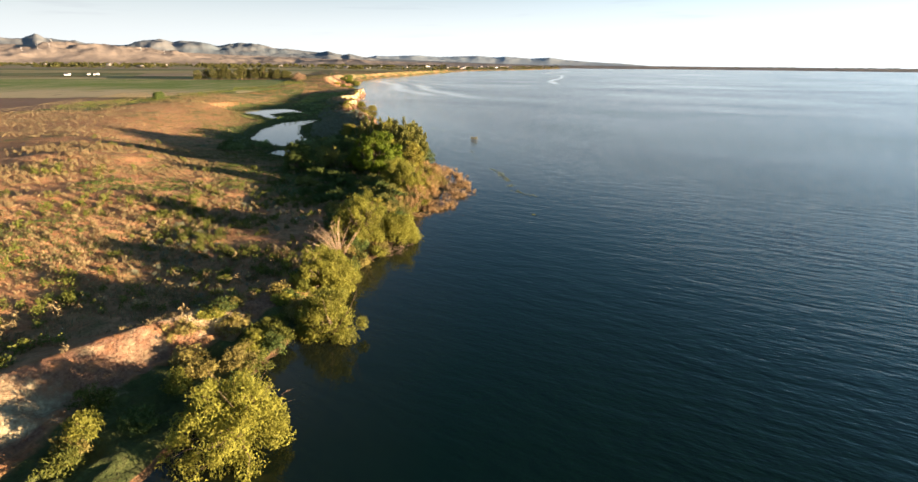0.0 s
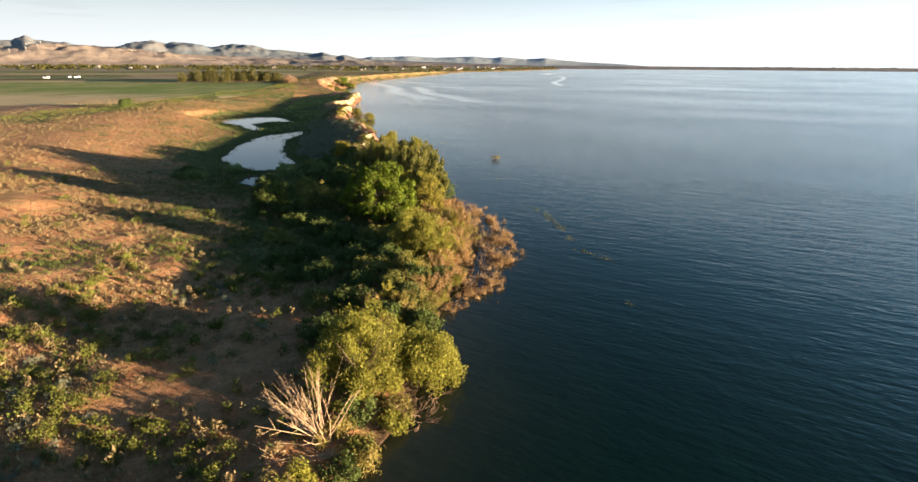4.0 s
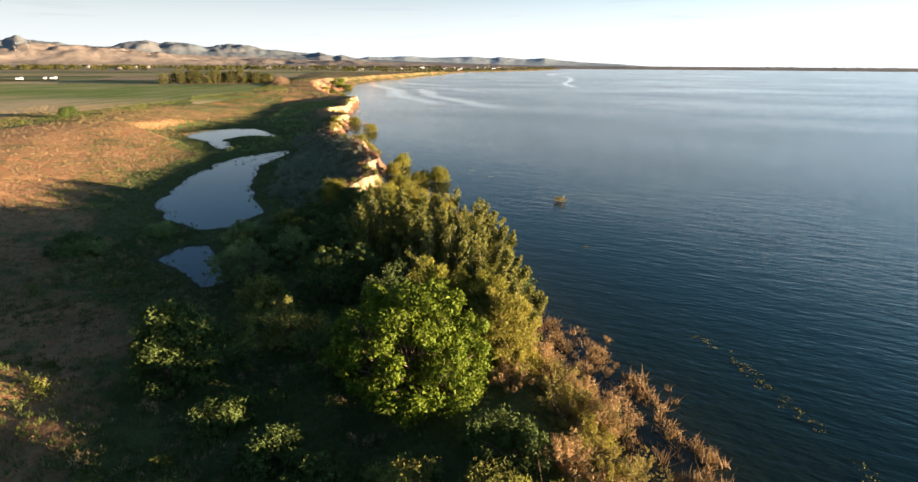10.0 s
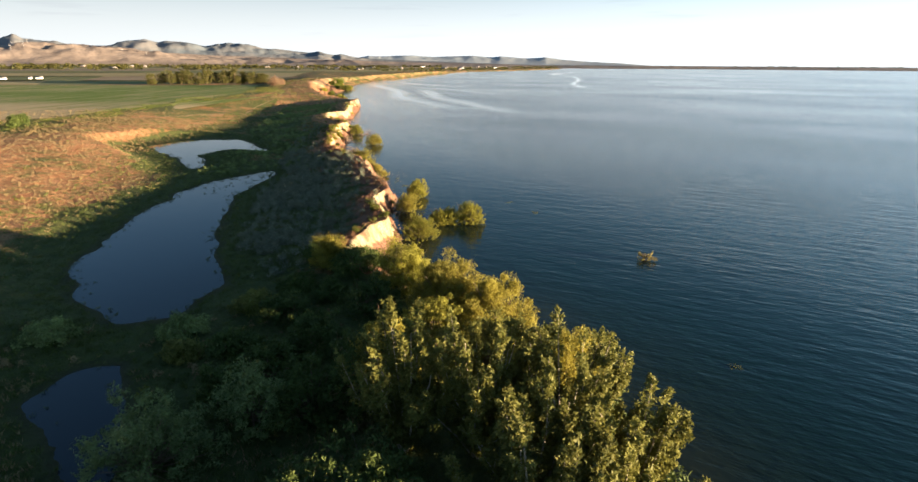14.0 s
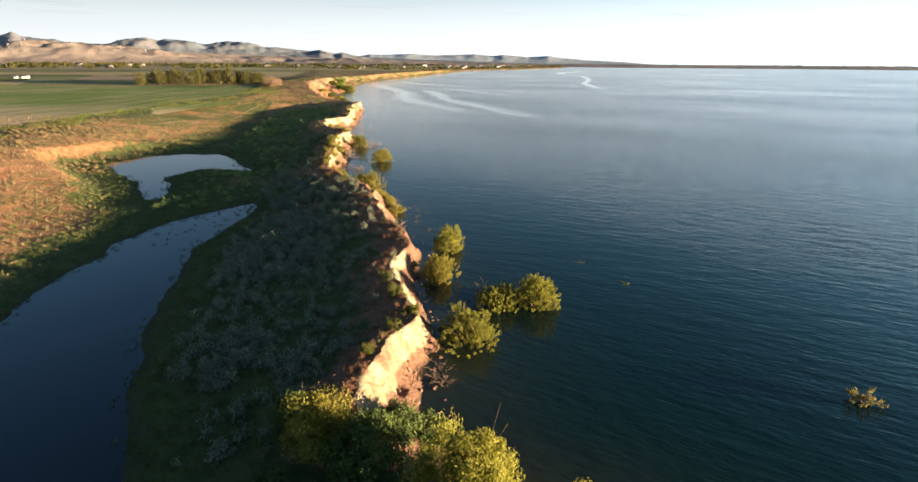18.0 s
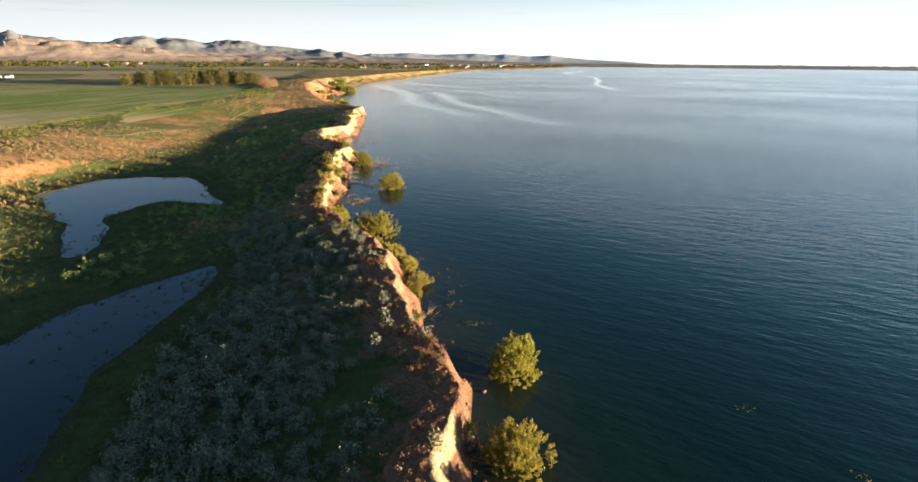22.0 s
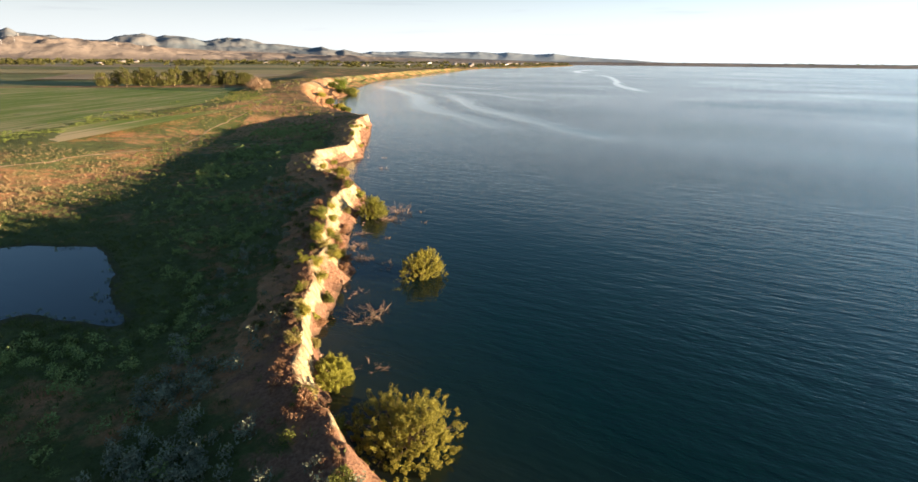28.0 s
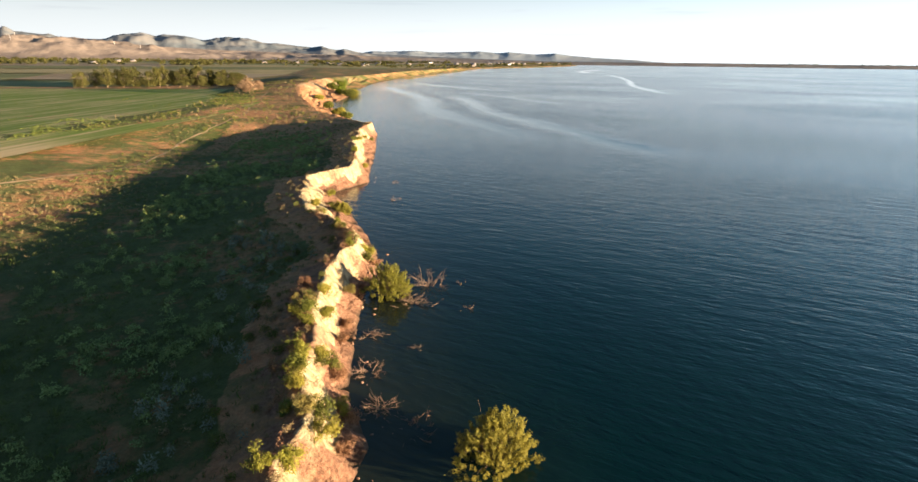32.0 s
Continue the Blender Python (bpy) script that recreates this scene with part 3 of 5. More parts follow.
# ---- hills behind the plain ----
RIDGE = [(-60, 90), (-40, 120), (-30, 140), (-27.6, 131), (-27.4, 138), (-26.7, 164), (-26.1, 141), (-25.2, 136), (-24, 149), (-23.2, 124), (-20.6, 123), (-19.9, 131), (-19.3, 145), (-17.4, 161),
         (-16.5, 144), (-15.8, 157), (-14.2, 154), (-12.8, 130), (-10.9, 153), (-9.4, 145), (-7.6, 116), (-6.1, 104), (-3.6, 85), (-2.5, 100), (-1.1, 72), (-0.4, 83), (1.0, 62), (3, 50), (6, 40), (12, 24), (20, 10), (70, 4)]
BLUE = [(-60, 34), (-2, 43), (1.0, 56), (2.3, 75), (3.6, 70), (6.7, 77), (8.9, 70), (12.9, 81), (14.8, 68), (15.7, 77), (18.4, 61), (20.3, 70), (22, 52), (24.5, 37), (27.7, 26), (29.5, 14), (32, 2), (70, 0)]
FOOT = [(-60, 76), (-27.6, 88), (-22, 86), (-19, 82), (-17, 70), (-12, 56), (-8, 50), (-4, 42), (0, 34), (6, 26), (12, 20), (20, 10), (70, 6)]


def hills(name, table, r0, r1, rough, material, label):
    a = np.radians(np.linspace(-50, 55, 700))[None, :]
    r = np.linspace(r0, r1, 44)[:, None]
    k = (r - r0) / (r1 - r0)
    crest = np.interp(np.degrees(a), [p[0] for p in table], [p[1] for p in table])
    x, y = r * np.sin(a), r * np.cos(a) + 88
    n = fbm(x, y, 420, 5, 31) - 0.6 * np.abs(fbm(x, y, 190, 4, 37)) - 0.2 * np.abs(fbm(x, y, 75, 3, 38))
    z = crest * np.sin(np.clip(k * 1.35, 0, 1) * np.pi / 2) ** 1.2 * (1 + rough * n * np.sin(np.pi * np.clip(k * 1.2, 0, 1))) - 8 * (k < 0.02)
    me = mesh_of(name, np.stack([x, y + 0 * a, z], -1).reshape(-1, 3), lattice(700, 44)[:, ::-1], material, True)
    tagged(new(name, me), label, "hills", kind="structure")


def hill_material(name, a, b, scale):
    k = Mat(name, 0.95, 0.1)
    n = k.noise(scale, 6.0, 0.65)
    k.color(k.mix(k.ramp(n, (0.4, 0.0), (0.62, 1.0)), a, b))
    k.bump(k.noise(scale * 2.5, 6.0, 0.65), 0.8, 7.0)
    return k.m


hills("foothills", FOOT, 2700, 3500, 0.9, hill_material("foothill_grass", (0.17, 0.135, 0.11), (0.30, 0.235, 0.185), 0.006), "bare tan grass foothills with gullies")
# distance haze is mixed into the base colour of both ranges below
hills("hill_range", RIDGE, 3500, 4700, 0.5, hill_material("far_hill_hazed", (0.12, 0.14, 0.155), (0.2, 0.19, 0.18), 0.004), "scrub mountains behind the foothills, tinted grey-blue for haze")
hills("far_range", BLUE, 4300, 4760, 0.25, hill_material("distant_range_hazed", (0.25, 0.285, 0.31), (0.31, 0.33, 0.34), 0.003), "low mountain range on the horizon, tinted pale blue-grey for haze")

# ---- plants ----
def tube(points, radii, sides=5):
    """A tapered round branch through points."""
    p, out = np.array(points, float), []
    for i, (c, r) in enumerate(zip(p, radii)):
        ahead = p[min(i + 1, len(p) - 1)] - p[max(i - 1, 0)]
        ahead = ahead / (np.linalg.norm(ahead) + 1e-9)
        side = np.cross(ahead, (0.3, 0.9, 0.2))
        side /= np.linalg.norm(side)
        up = np.cross(side, ahead)
        for k in range(sides):
            a = 2 * math.pi * k / sides
            out.append(c + r * (math.cos(a) * side + math.sin(a) * up))
    faces = [[i * sides + k, i * sides + (k + 1) % sides, (i + 1) * sides + (k + 1) % sides, (i + 1) * sides + k] for i in range(len(p) - 1) for k in range(sides)]
    return np.array(out), np.array(faces)


def joined(pieces):
    verts, faces, at = [], [], 0
    for v, f in pieces:
        verts.append(v)
        faces.append(f + at)
        at += len(v)
    return np.concatenate(verts), np.concatenate(faces)


def leaves(rng, centres, normals, length, width, droop=0.0):
    """A small folded leaf at each centre, turned about its normal at random."""
    n = len(centres)
    nrm = normals + rng.normal(0, 0.9, (n, 3))
    nrm /= np.linalg.norm(nrm, axis=1)[:, None]
    t = np.cross(nrm, rng.normal(0, 1, (n, 3)))
    t[:, 2] -= droop
    t /= np.linalg.norm(t, axis=1)[:, None] + 1e-9
    b = np.cross(nrm, t)
    L = (length * rng.uniform(0.6, 1.3, n))[:, None]
    W = (width * rng.uniform(0.6, 1.3, n))[:, None]
    v = np.stack([centres - t * L + b * W, centres - t * L * 0.5 - b * W, centres + t * L * 1.25], 1).reshape(-1, 3)
    return v, np.arange(3 * n).reshape(-1, 3)


def crown_of(rng, width, height, base, clumps, per, clump_size, leaf_len, leaf_wid, droop=0.3, lobes=3, spread=1.0, tall=0.0, dome=True):
    """Clumps of leaves over an uneven crown: returns leaf arrays and the clump centres."""
    R = width / 2
    lob = [(rng.uniform(-0.45, 0.45) * R, rng.uniform(-0.45, 0.45) * R, rng.uniform(0.7, 1.0), rng.uniform(0.6, 0.9) * R) for _ in range(lobes)]
    cc = []
    while len(cc) < clumps:
        lx, ly, lh, lr = lob[rng.integers(lobes)]
        v = rng.normal(0, 1, 3)
        v /= np.linalg.norm(v)
        v[2] = v[2] if v[2] > -0.85 else -v[2]
        k = rng.uniform(0.55, 1.0) ** 0.5
        top = base + (height - base) * lh
        mid = base + (top - base) * 0.42
        c = np.array([lx + v[0] * lr * k * spread, ly + v[1] * lr * k * spread, mid + v[2] * ((top - mid) if v[2] > 0 else (mid - base)) * k])
        if dome:
            c[2] = base + (top - base) * abs(v[2]) * k
        if c[2] < 0.25:
            c[2] = rng.uniform(0.25, 0.9)
        cc.append(c)
    cc = np.array(cc)
    size = clump_size * rng.uniform(0.55, 1.55, clumps)
    v = rng.normal(0, 1, (clumps, per, 3))
    v /= np.linalg.norm(v, axis=2)[:, :, None]
    rad = 1.0 * rng.uniform(0.02, 1, (clumps, per, 1)) ** 0.45
    pts = cc[:, None, :] + v * rad * size[:, None, None] * np.array([1, 1, 0.85])
    if tall:
        axis = cc - np.array([0, 0, base + (height - base) * 0.1])
        axis[:, 2] = np.abs(axis[:, 2]) + 0.6 * height
        axis /= np.linalg.norm(axis, axis=1)[:, None]
        slim = (pts - cc[:, None, :]) * 0.55
        pts = cc[:, None, :] + slim + axis[:, None, :] * rng.uniform(-1, 1, (clumps, per, 1)) * (tall * size)[:, None, None]
    v[:, :, 2] += 0.35
    pts, nrm = pts.reshape(-1, 3), v.reshape(-1, 3)
    keep = pts[:, 2] > 0.03
    lv, lf = leaves(rng, pts[keep], nrm[keep], leaf_len, leaf_wid, droop)
    return lv, lf, cc


def wood_to(rng, cc, trunk_r, fork, share=0.6, bare=0):
    """A trunk that forks low, and limbs out to the clumps."""
    pieces = []
    lean = rng.uniform(-0.25, 0.25, 2)
    head = np.array([lean[0], lean[1], fork])
    pieces.append(tube([(0, 0, -0.3), head * 0.5 + (0, 0, 0), head], [trunk_r * 1.3, trunk_r, trunk_r * 0.85], 7))
    pick = cc[rng.permutation(len(cc))[: max(4, int(len(cc) * share))]]
    for c in pick:
        m1 = head + (c - head) * 0.4 + rng.normal(0, 0.12, 3) * np.linalg.norm(c - head) * 0.4 + (0, 0, 0.15)
        m2 = head + (c - head) * 0.75 + rng.normal(0, 0.1, 3) * np.linalg.norm(c - head) * 0.3 + (0, 0, 0.1)
        r = trunk_r * rng.uniform(0.22, 0.42)
        pieces.append(tube([head * 0.9, m1, m2, c], [r, r * 0.7, r * 0.45, r * 0.15], 3))
    for _ in range(bare):
        a, up = rng.uniform(0, 2 * math.pi), rng.uniform(0.5, 1.3)
        L = rng.uniform(0.7, 1.15) * np.abs(cc[:, 2]).max()
        tip = head + L * np.array([math.cos(a) * 0.6, math.sin(a) * 0.6, up]) * 0.75
        pieces.append(tube([head, (head + tip) / 2 + rng.normal(0, 0.15, 3), tip], [trunk_r * 0.28, trunk_r * 0.18, trunk_r * 0.06], 3))
    v, f = joined(pieces)
    same = np.arange(len(v))
    at = len(pieces[0][0])
    for pv, _pf in pieces[1:]:
        same[at: at + 3] = (14, 16, 19)
        at += len(pv)
    return v, same[f]


def tree(name, x, y, width, height, leafmat, label, category="tree", base=0.4, clumps=70, per=150, clump=0.75, ll=0.14, lw=0.06, droop=0.3,
         lobes=3, trunk=0.16, fork=0.7, bare=0, seed=0, z=None, group="", spread=1.0, tall=0.0, dome=True):
    rng = np.random.default_rng(seed + 1000)
    gz_ = max(ground_at(x, y), -0.5) if z is None else z
    t = thing(name, x, y, gz_, label, category, group)
    lv, lf, cc = crown_of(rng, width, height, base, clumps, per, clump, ll, lw, droop, lobes, spread, tall, dome)
    wv, wf = wood_to(rng, cc, trunk, fork, 0.6 if clumps < 240 else 0.22, bare)
    part("trunk", mesh_of("trunk", wv, wf, BARK, True), t)
    part("crown", mesh_of("crown", lv, lf, leafmat), t)
    return t


WILLOW_L = "yellow-green willow tree leaning over the lake edge"
SHORE_TREES = [
    # x, y, width, top above ground, leaf, clumps, seed
    (-8.0, 28.6, 6.2, 5.2, WILLOW, 62, 1), (-2.9, 40.5, 5.2, 5.0, WILLOW, 60, 2), (-3.8, 49.2, 5.6, 5.4, WILLOW, 64, 3),
    (-0.2, 62.8, 6.2, 6.2, WILLOW, 72, 4), (4.6, 64.4, 4.5, 4.2, WILLOW, 48, 5), (7.4, 88.0, 7.6, 6.0, WILLOW, 84, 6), (6.2, 113.6, 6.4, 6.0, WILLOW, 66, 12), (9.6, 112.0, 5.4, 5.4, WILLOW, 56, 13), (1.8, 132.5, 5.0, 6.4, WILLOW_GOLD, 56, 14),
    (10.7, 107, 5.0, 6.6, WILLOW_GOLD, 60, 7), (8.2, 143.5, 6.4, 6.4, WILLOW_GOLD, 76, 8), (11.6, 139.2, 6.4, 6.0, WILLOW_GOLD, 70, 9), (13.6, 130.0, 5.0, 6.2, WILLOW_GOLD, 56, 15),
    (5.0, 149.6, 4.8, 5.4, WILLOW, 52, 10), (-2.2, 155.2, 3.2, 4.2, WILLOW_GOLD, 40, 11),
]
for x, y, w, h, m, c, s in SHORE_TREES:
    tree("willow_tree", x, y, w, h, m, WILLOW_L, clumps=int(c * 2.3), per=175, clump=0.62, base=0.1, lobes=7, seed=s, droop=0.9, ll=0.112, lw=0.043, bare=14, group="willows along the shore")
tree("broadleaf_tree", 3.8, 103.5, 8.8, 8.4, BRIGHT, "bright green broadleaf tree in dense rounded clumps", clumps=235, per=170, clump=0.66, ll=0.13, lw=0.082, lobes=5, trunk=0.25, fork=1.2, base=0.3, seed=20, dome=False)
def poplar(x, y, width, height, seed, stems=24):
    """Many pale stems that rise from one root, with upright plumes of leaves along them."""
    r = np.random.default_rng(seed)
    t = thing("poplar_tree", x, y, ground_at(x, y), "olive-green poplar with pale upright stems and plumed twigs", "tree", "poplars on the point")
    wood, mids, ways = [], [], []
    for k in range(stems):
        a, out = r.uniform(0, 2 * math.pi), (0.12 + 0.88 * math.sqrt(r.uniform(0, 1))) * width / 2
        tip = height * (1 - 0.42 * (2 * out / width) ** 2) * r.uniform(0.86, 1.04)
        c = np.array([math.cos(a), math.sin(a), 0])
        p = np.array([c * 0.1 - (0, 0, 0.3), c * 0.28 * out + (0, 0, 0.3 * tip), c * 0.72 * out + (0, 0, 0.66 * tip), c * out + (0, 0, tip)])
        p[1:3] += r.normal(0, 0.12, (2, 3))
        wood.append(tube(p, [0.09, 0.065, 0.04, 0.012], 4))
        for u in r.uniform(0.12, 1.0, 32):
            at = np.array([np.interp(u * 3, range(4), p[:, i]) for i in range(3)])
            way = c * r.uniform(0.2, 0.8) + r.normal(0, 0.35, 3) * (1, 1, 0.2) + (0, 0, 1.0)
            way = way / np.linalg.norm(way) * (1.5 - 0.8 * u) * r.uniform(0.7, 1.2)
            mids.append(at)
            ways.append(way)
            if len(mids) % 5 == 0:
                wood.append(tube([at, at + way * 0.9], [0.02, 0.006], 3))
    mids, ways = np.array(mids), np.array(ways)
    n = 38
    along = r.uniform(0.05, 1, (len(mids), n, 1))
    pts = mids[:, None] + ways[:, None] * along + r.normal(0, 0.13, (len(mids), n, 3)) * (1.15 - along * 0.8)
    nrm = r.normal(0, 1, (len(mids) * n, 3))
    nrm[:, 2] += 0.3
    lv, lf = leaves(r, pts.reshape(-1, 3), nrm, 0.118, 0.058, -0.3)
    part("trunk", mesh_of("trunk", *joined([(v, f) for v, f in wood]), PALEBARK, True), t)
    part("crown", mesh_of("crown", lv, lf, OLIVE), t)


for i, (x, y, w, h) in enumerate([(2.6, 127.0, 8.0, 8.8), (6.6, 125.6, 8.4, 9.4), (11.2, 124.2, 7.6, 9.2), (12.4, 119.6, 6.8, 8.2), (7.6, 119.5, 8.0, 8.2), (11.6, 114.6, 6.2, 7.2), (12.0, 108.8, 5.2, 5.8)]):
    poplar(x, y, w, h, 800 + i)
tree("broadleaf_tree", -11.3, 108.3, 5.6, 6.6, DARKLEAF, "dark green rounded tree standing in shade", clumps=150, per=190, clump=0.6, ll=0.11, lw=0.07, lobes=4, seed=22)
SOFT = ((-11.3, 128.2), (-6.3, 131), (-14, 145), (-24, 146), (-30, 138))
THICKET = [(-11.3, 128.2, 7.4, 5.0), (-6.3, 131, 4.6, 4.4), (-14, 145, 3.5, 1.8), (-24, 146, 4, 1.8), (-30, 138, 4.5, 2.2), (4, 76, 3.6, 2.2), (6, 79.5, 3.8, 2.4), (2.5, 85.5, 4, 2.6), (-0.5, 80, 3.4, 1.8), (1.8, 72.5, 3.2, 1.7),
           (5, 83, 3.6, 2.4), (3.4, 90.5, 4.2, 2.0), (6.2, 94, 3.8, 2.2), (4.8, 71.5, 3, 1.8), (-3.6, 76.5, 3.2, 1.5), (-6.5, 84, 2.6, 1.4), (-5, 100, 4, 1.8), (-9, 90, 2.6, 1.4), (-5, 112, 6, 4.6), (-2.5, 120, 6.5, 5.5), (0.2, 132, 6, 5.2), (-2, 97, 5, 2.2), (-7.5, 119, 5, 3.8), (3, 112, 6, 6.2),
           (-3, 140, 5, 4), (-31.7, 140, 6, 2.8), (2, 95, 5, 2.2), (9, 133, 6, 6), (1, 145, 5, 4.2), (-2, 108, 5, 4.4), (8, 97, 4.4, 2.8), (11, 115, 5, 5), (13, 126, 4.5, 4.2), (-3, 131, 5, 4.4),
           (6, 138, 6, 5), (-6, 136, 5, 3.2), (1, 121, 6, 6), (-1, 88, 4, 2.4), (3, 78, 4, 2.2), (0, 153, 5, 3), (-6, 146, 4, 2.4), (-9, 134, 4, 3), (12, 132, 5, 4.6), (-8, 104, 4, 1.8), (11, 112.5, 6, 5.2), (14, 119, 5, 4), (14.5, 128, 4.5, 3.6), (15.2, 136, 4, 3),
           (-3, 70, 4, 1.8), (-0.5, 76, 4, 2.0), (1.5, 82, 4, 2.2), (-3.5, 83, 4, 1.7), (-6, 92, 4, 1.8), (1, 90, 4, 1.8), (-9.5, 97, 3.5, 1.8), (-2, 149, 4, 2), (-5.5, 152, 4, 1.8), (1.5, 156, 3, 1.8), (-9, 148, 4, 1.8), (-9, 141, 4, 2), (4, 157, 3, 1.6), (-4, 158, 3, 1.3), (-13, 141, 3, 1.4)]
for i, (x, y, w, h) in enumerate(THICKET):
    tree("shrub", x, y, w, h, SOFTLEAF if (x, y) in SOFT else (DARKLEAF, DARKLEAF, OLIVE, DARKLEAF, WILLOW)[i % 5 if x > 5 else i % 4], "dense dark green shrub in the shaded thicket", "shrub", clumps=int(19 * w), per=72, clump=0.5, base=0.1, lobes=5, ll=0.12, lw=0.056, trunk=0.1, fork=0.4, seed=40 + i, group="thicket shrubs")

# bushes that stand in the lake
for i, (x, y, w, h, m) in enumerate([(9.0, 167.6, 4.4, 3.4, WILLOW), (13.4, 173.7, 4.3, 2.5, WILLOW), (16.4, 173.2, 4.2, 3.3, WILLOW), (11.6, 190.5, 4.3, 3.0, WILLOW),
                                     (8.7, 181.1, 3.6, 3.1, WILLOW_GOLD), (7.1, 253.3, 4.5, 3.3, WILLOW_GOLD), (2.5, 277, 4.2, 3.6, WILLOW), (33.7, 154.3, 2.4, 0.55, TANWILLOW)]):
    tree("water_bush", x, y, w, h, m, "rounded yellow-green willow bush standing in shallow water", "bush", base=0.02, clumps=int(120 * w) if h > 1 else 24, per=38, clump=0.23, ll=0.086, lw=0.029, tall=0.75, lobes=11,
         trunk=0.06, fork=0.15, bare=60 if i == 2 else 34, seed=70 + i, z=-0.05, group="bushes in the lake")
for i, (x, y, w, h, m) in enumerate([(2.5, 226.8, 6.2, 3.8, WILLOW_GOLD), (-2.2, 233.9, 3.1, 2.6, WILLOW), (-2.3, 305.9, 3.0, 1.9, WILLOW_GOLD), (4.6, 217, 2.6, 1.6, WILLOW_GOLD), (5.6, 212, 2.4, 1.4, TANWILLOW)]):
    tree("willow_bush", x, y, w, h, m, "yellow-green willow bush at the foot of the clay cliff", "bush", base=0.1, clumps=int(110 * w), per=76, clump=0.28, tall=0.6, ll=0.068, lobes=9, lw=0.025, bare=20, trunk=0.07, fork=0.2, seed=90 + i, group="bushes under the cliff")

# ---- scrub, grass and reeds ----
def bush_mesh(name, rng, width, height, n, ll, lw, mat, upright=0.6, stems=9, dome=0.6):
    """One small rounded bush: stems from a root and leaves towards their tips."""
    twigs = []
    tips = []
    for _ in range(stems):
        a, out = rng.uniform(0, 2 * math.pi), rng.uniform(0.1, 0.38) * width
        tip = np.array([math.cos(a) * out, math.sin(a) * out, height * rng.uniform(0.5, 0.95)])
        tips.append(tip)
        twigs.append(tube([(0, 0, -0.05), tip * (0.55, 0.55, 0.5), tip], [0.025, 0.018, 0.006], 3))
    ring = twigs[0][0][:3]
    for v, _f in twigs:
        v[:3] = ring
    tips = np.array(tips)
    c = tips[rng.integers(len(tips), size=n)] + rng.normal(0, 1, (n, 3)) * np.array([0.11, 0.11, 0.1]) * width
    shell = rng.normal(0, 1, (n, 3))
    shell /= np.linalg.norm(shell, axis=1)[:, None]
    shell[:, 2] = np.abs(shell[:, 2])
    bump = 0.85 + 0.3 * np.sin(shell @ rng.normal(0, 4, 3) + rng.uniform(0, 6))
    shell = shell * np.array([0.46 * width, 0.46 * width, 0.9 * height]) * (bump * rng.uniform(0.75, 1.05, n))[:, None]
    c = np.where(rng.uniform(0, 1, (n, 1)) < dome, shell, c)
    c[:, 2] = np.clip(c[:, 2], 0.04, None)
    nrm = c * (1, 1, upright) + rng.normal(0, 0.3, (n, 3))
    nrm /= np.linalg.norm(nrm, axis=1)[:, None]
    lv, lf = leaves(rng, c, nrm, ll, lw)
    tv, tf = joined(twigs)
    first = np.arange(len(tv))
    for k in range(1, len(twigs)):
        first[k * 9: k * 9 + 3] = (0, 1, 2)
    tf = first[tf]
    v, f, idx = lv, lf, np.zeros(len(lf), np.int32)
    return (mesh_of("stem", tv, tf, BARK), mesh_of("foliage", lv, lf, mat)), (v, f, idx)


def scatter_mesh(name, kinds, spots, rng, mats, label, category):
    """Many copies of small plants, joined: spots are rows of x, y, z, size."""
    verts, faces, index, at = [], [], [], 0
    which = rng.integers(len(kinds), size=len(spots))
    for k, (v, f, idx) in enumerate(kinds):
        sp = spots[which == k]
        if not len(sp):
            continue
        a = rng.uniform(0, 2 * math.pi, len(sp))
        ca, sa = np.cos(a)[:, None], np.sin(a)[:, None]
        x = (v[None, :, 0] * ca - v[None, :, 1] * sa) * sp[:, 3:4] + sp[:, 0:1]
        y = (v[None, :, 0] * sa + v[None, :, 1] * ca) * sp[:, 3:4] + sp[:, 1:2]
        z = v[None, :, 2] * sp[:, 3:4] * rng.uniform(0.8, 1.2, (len(sp), 1)) + sp[:, 2:3]
        verts.append(np.stack([x, y, z], -1).reshape(-1, 3))
        faces.append((f[None] + (np.arange(len(sp)) * len(v))[:, None, None]).reshape(-1, f.shape[1]) + at)
        index.append(np.tile(idx, len(sp)))
        at += len(sp) * len(v)
    me = mesh_of(name, np.concatenate(verts), np.concatenate(faces))
    for m in mats:
        me.materials.append(m)
    me.polygons.foreach_set("material_index", np.concatenate(index))
    return tagged(new(name, me), label, category, kind="stuff")


def spots_in(rng, n, x0, x1, y0, y1, size, dens=None, lift=-0.02):
    x, y = rng.uniform(x0, x1, n), rng.uniform(y0, y1, n)
    d = shore_x(y) - x
    run, top = edge_of(y)
    keep = d > run * 0.97
    sd = pond_distance(x, y)
    keep &= sd > 1.0
    if dens is not None:
        keep &= rng.uniform(0, 1, n) < dens(x, y, d - run, sd)
    x, y = x[keep], y[keep]
    return np.stack([x, y, ground_z(x, y) + lift, size * rng.uniform(0.55, 1.35, len(x))], -1)


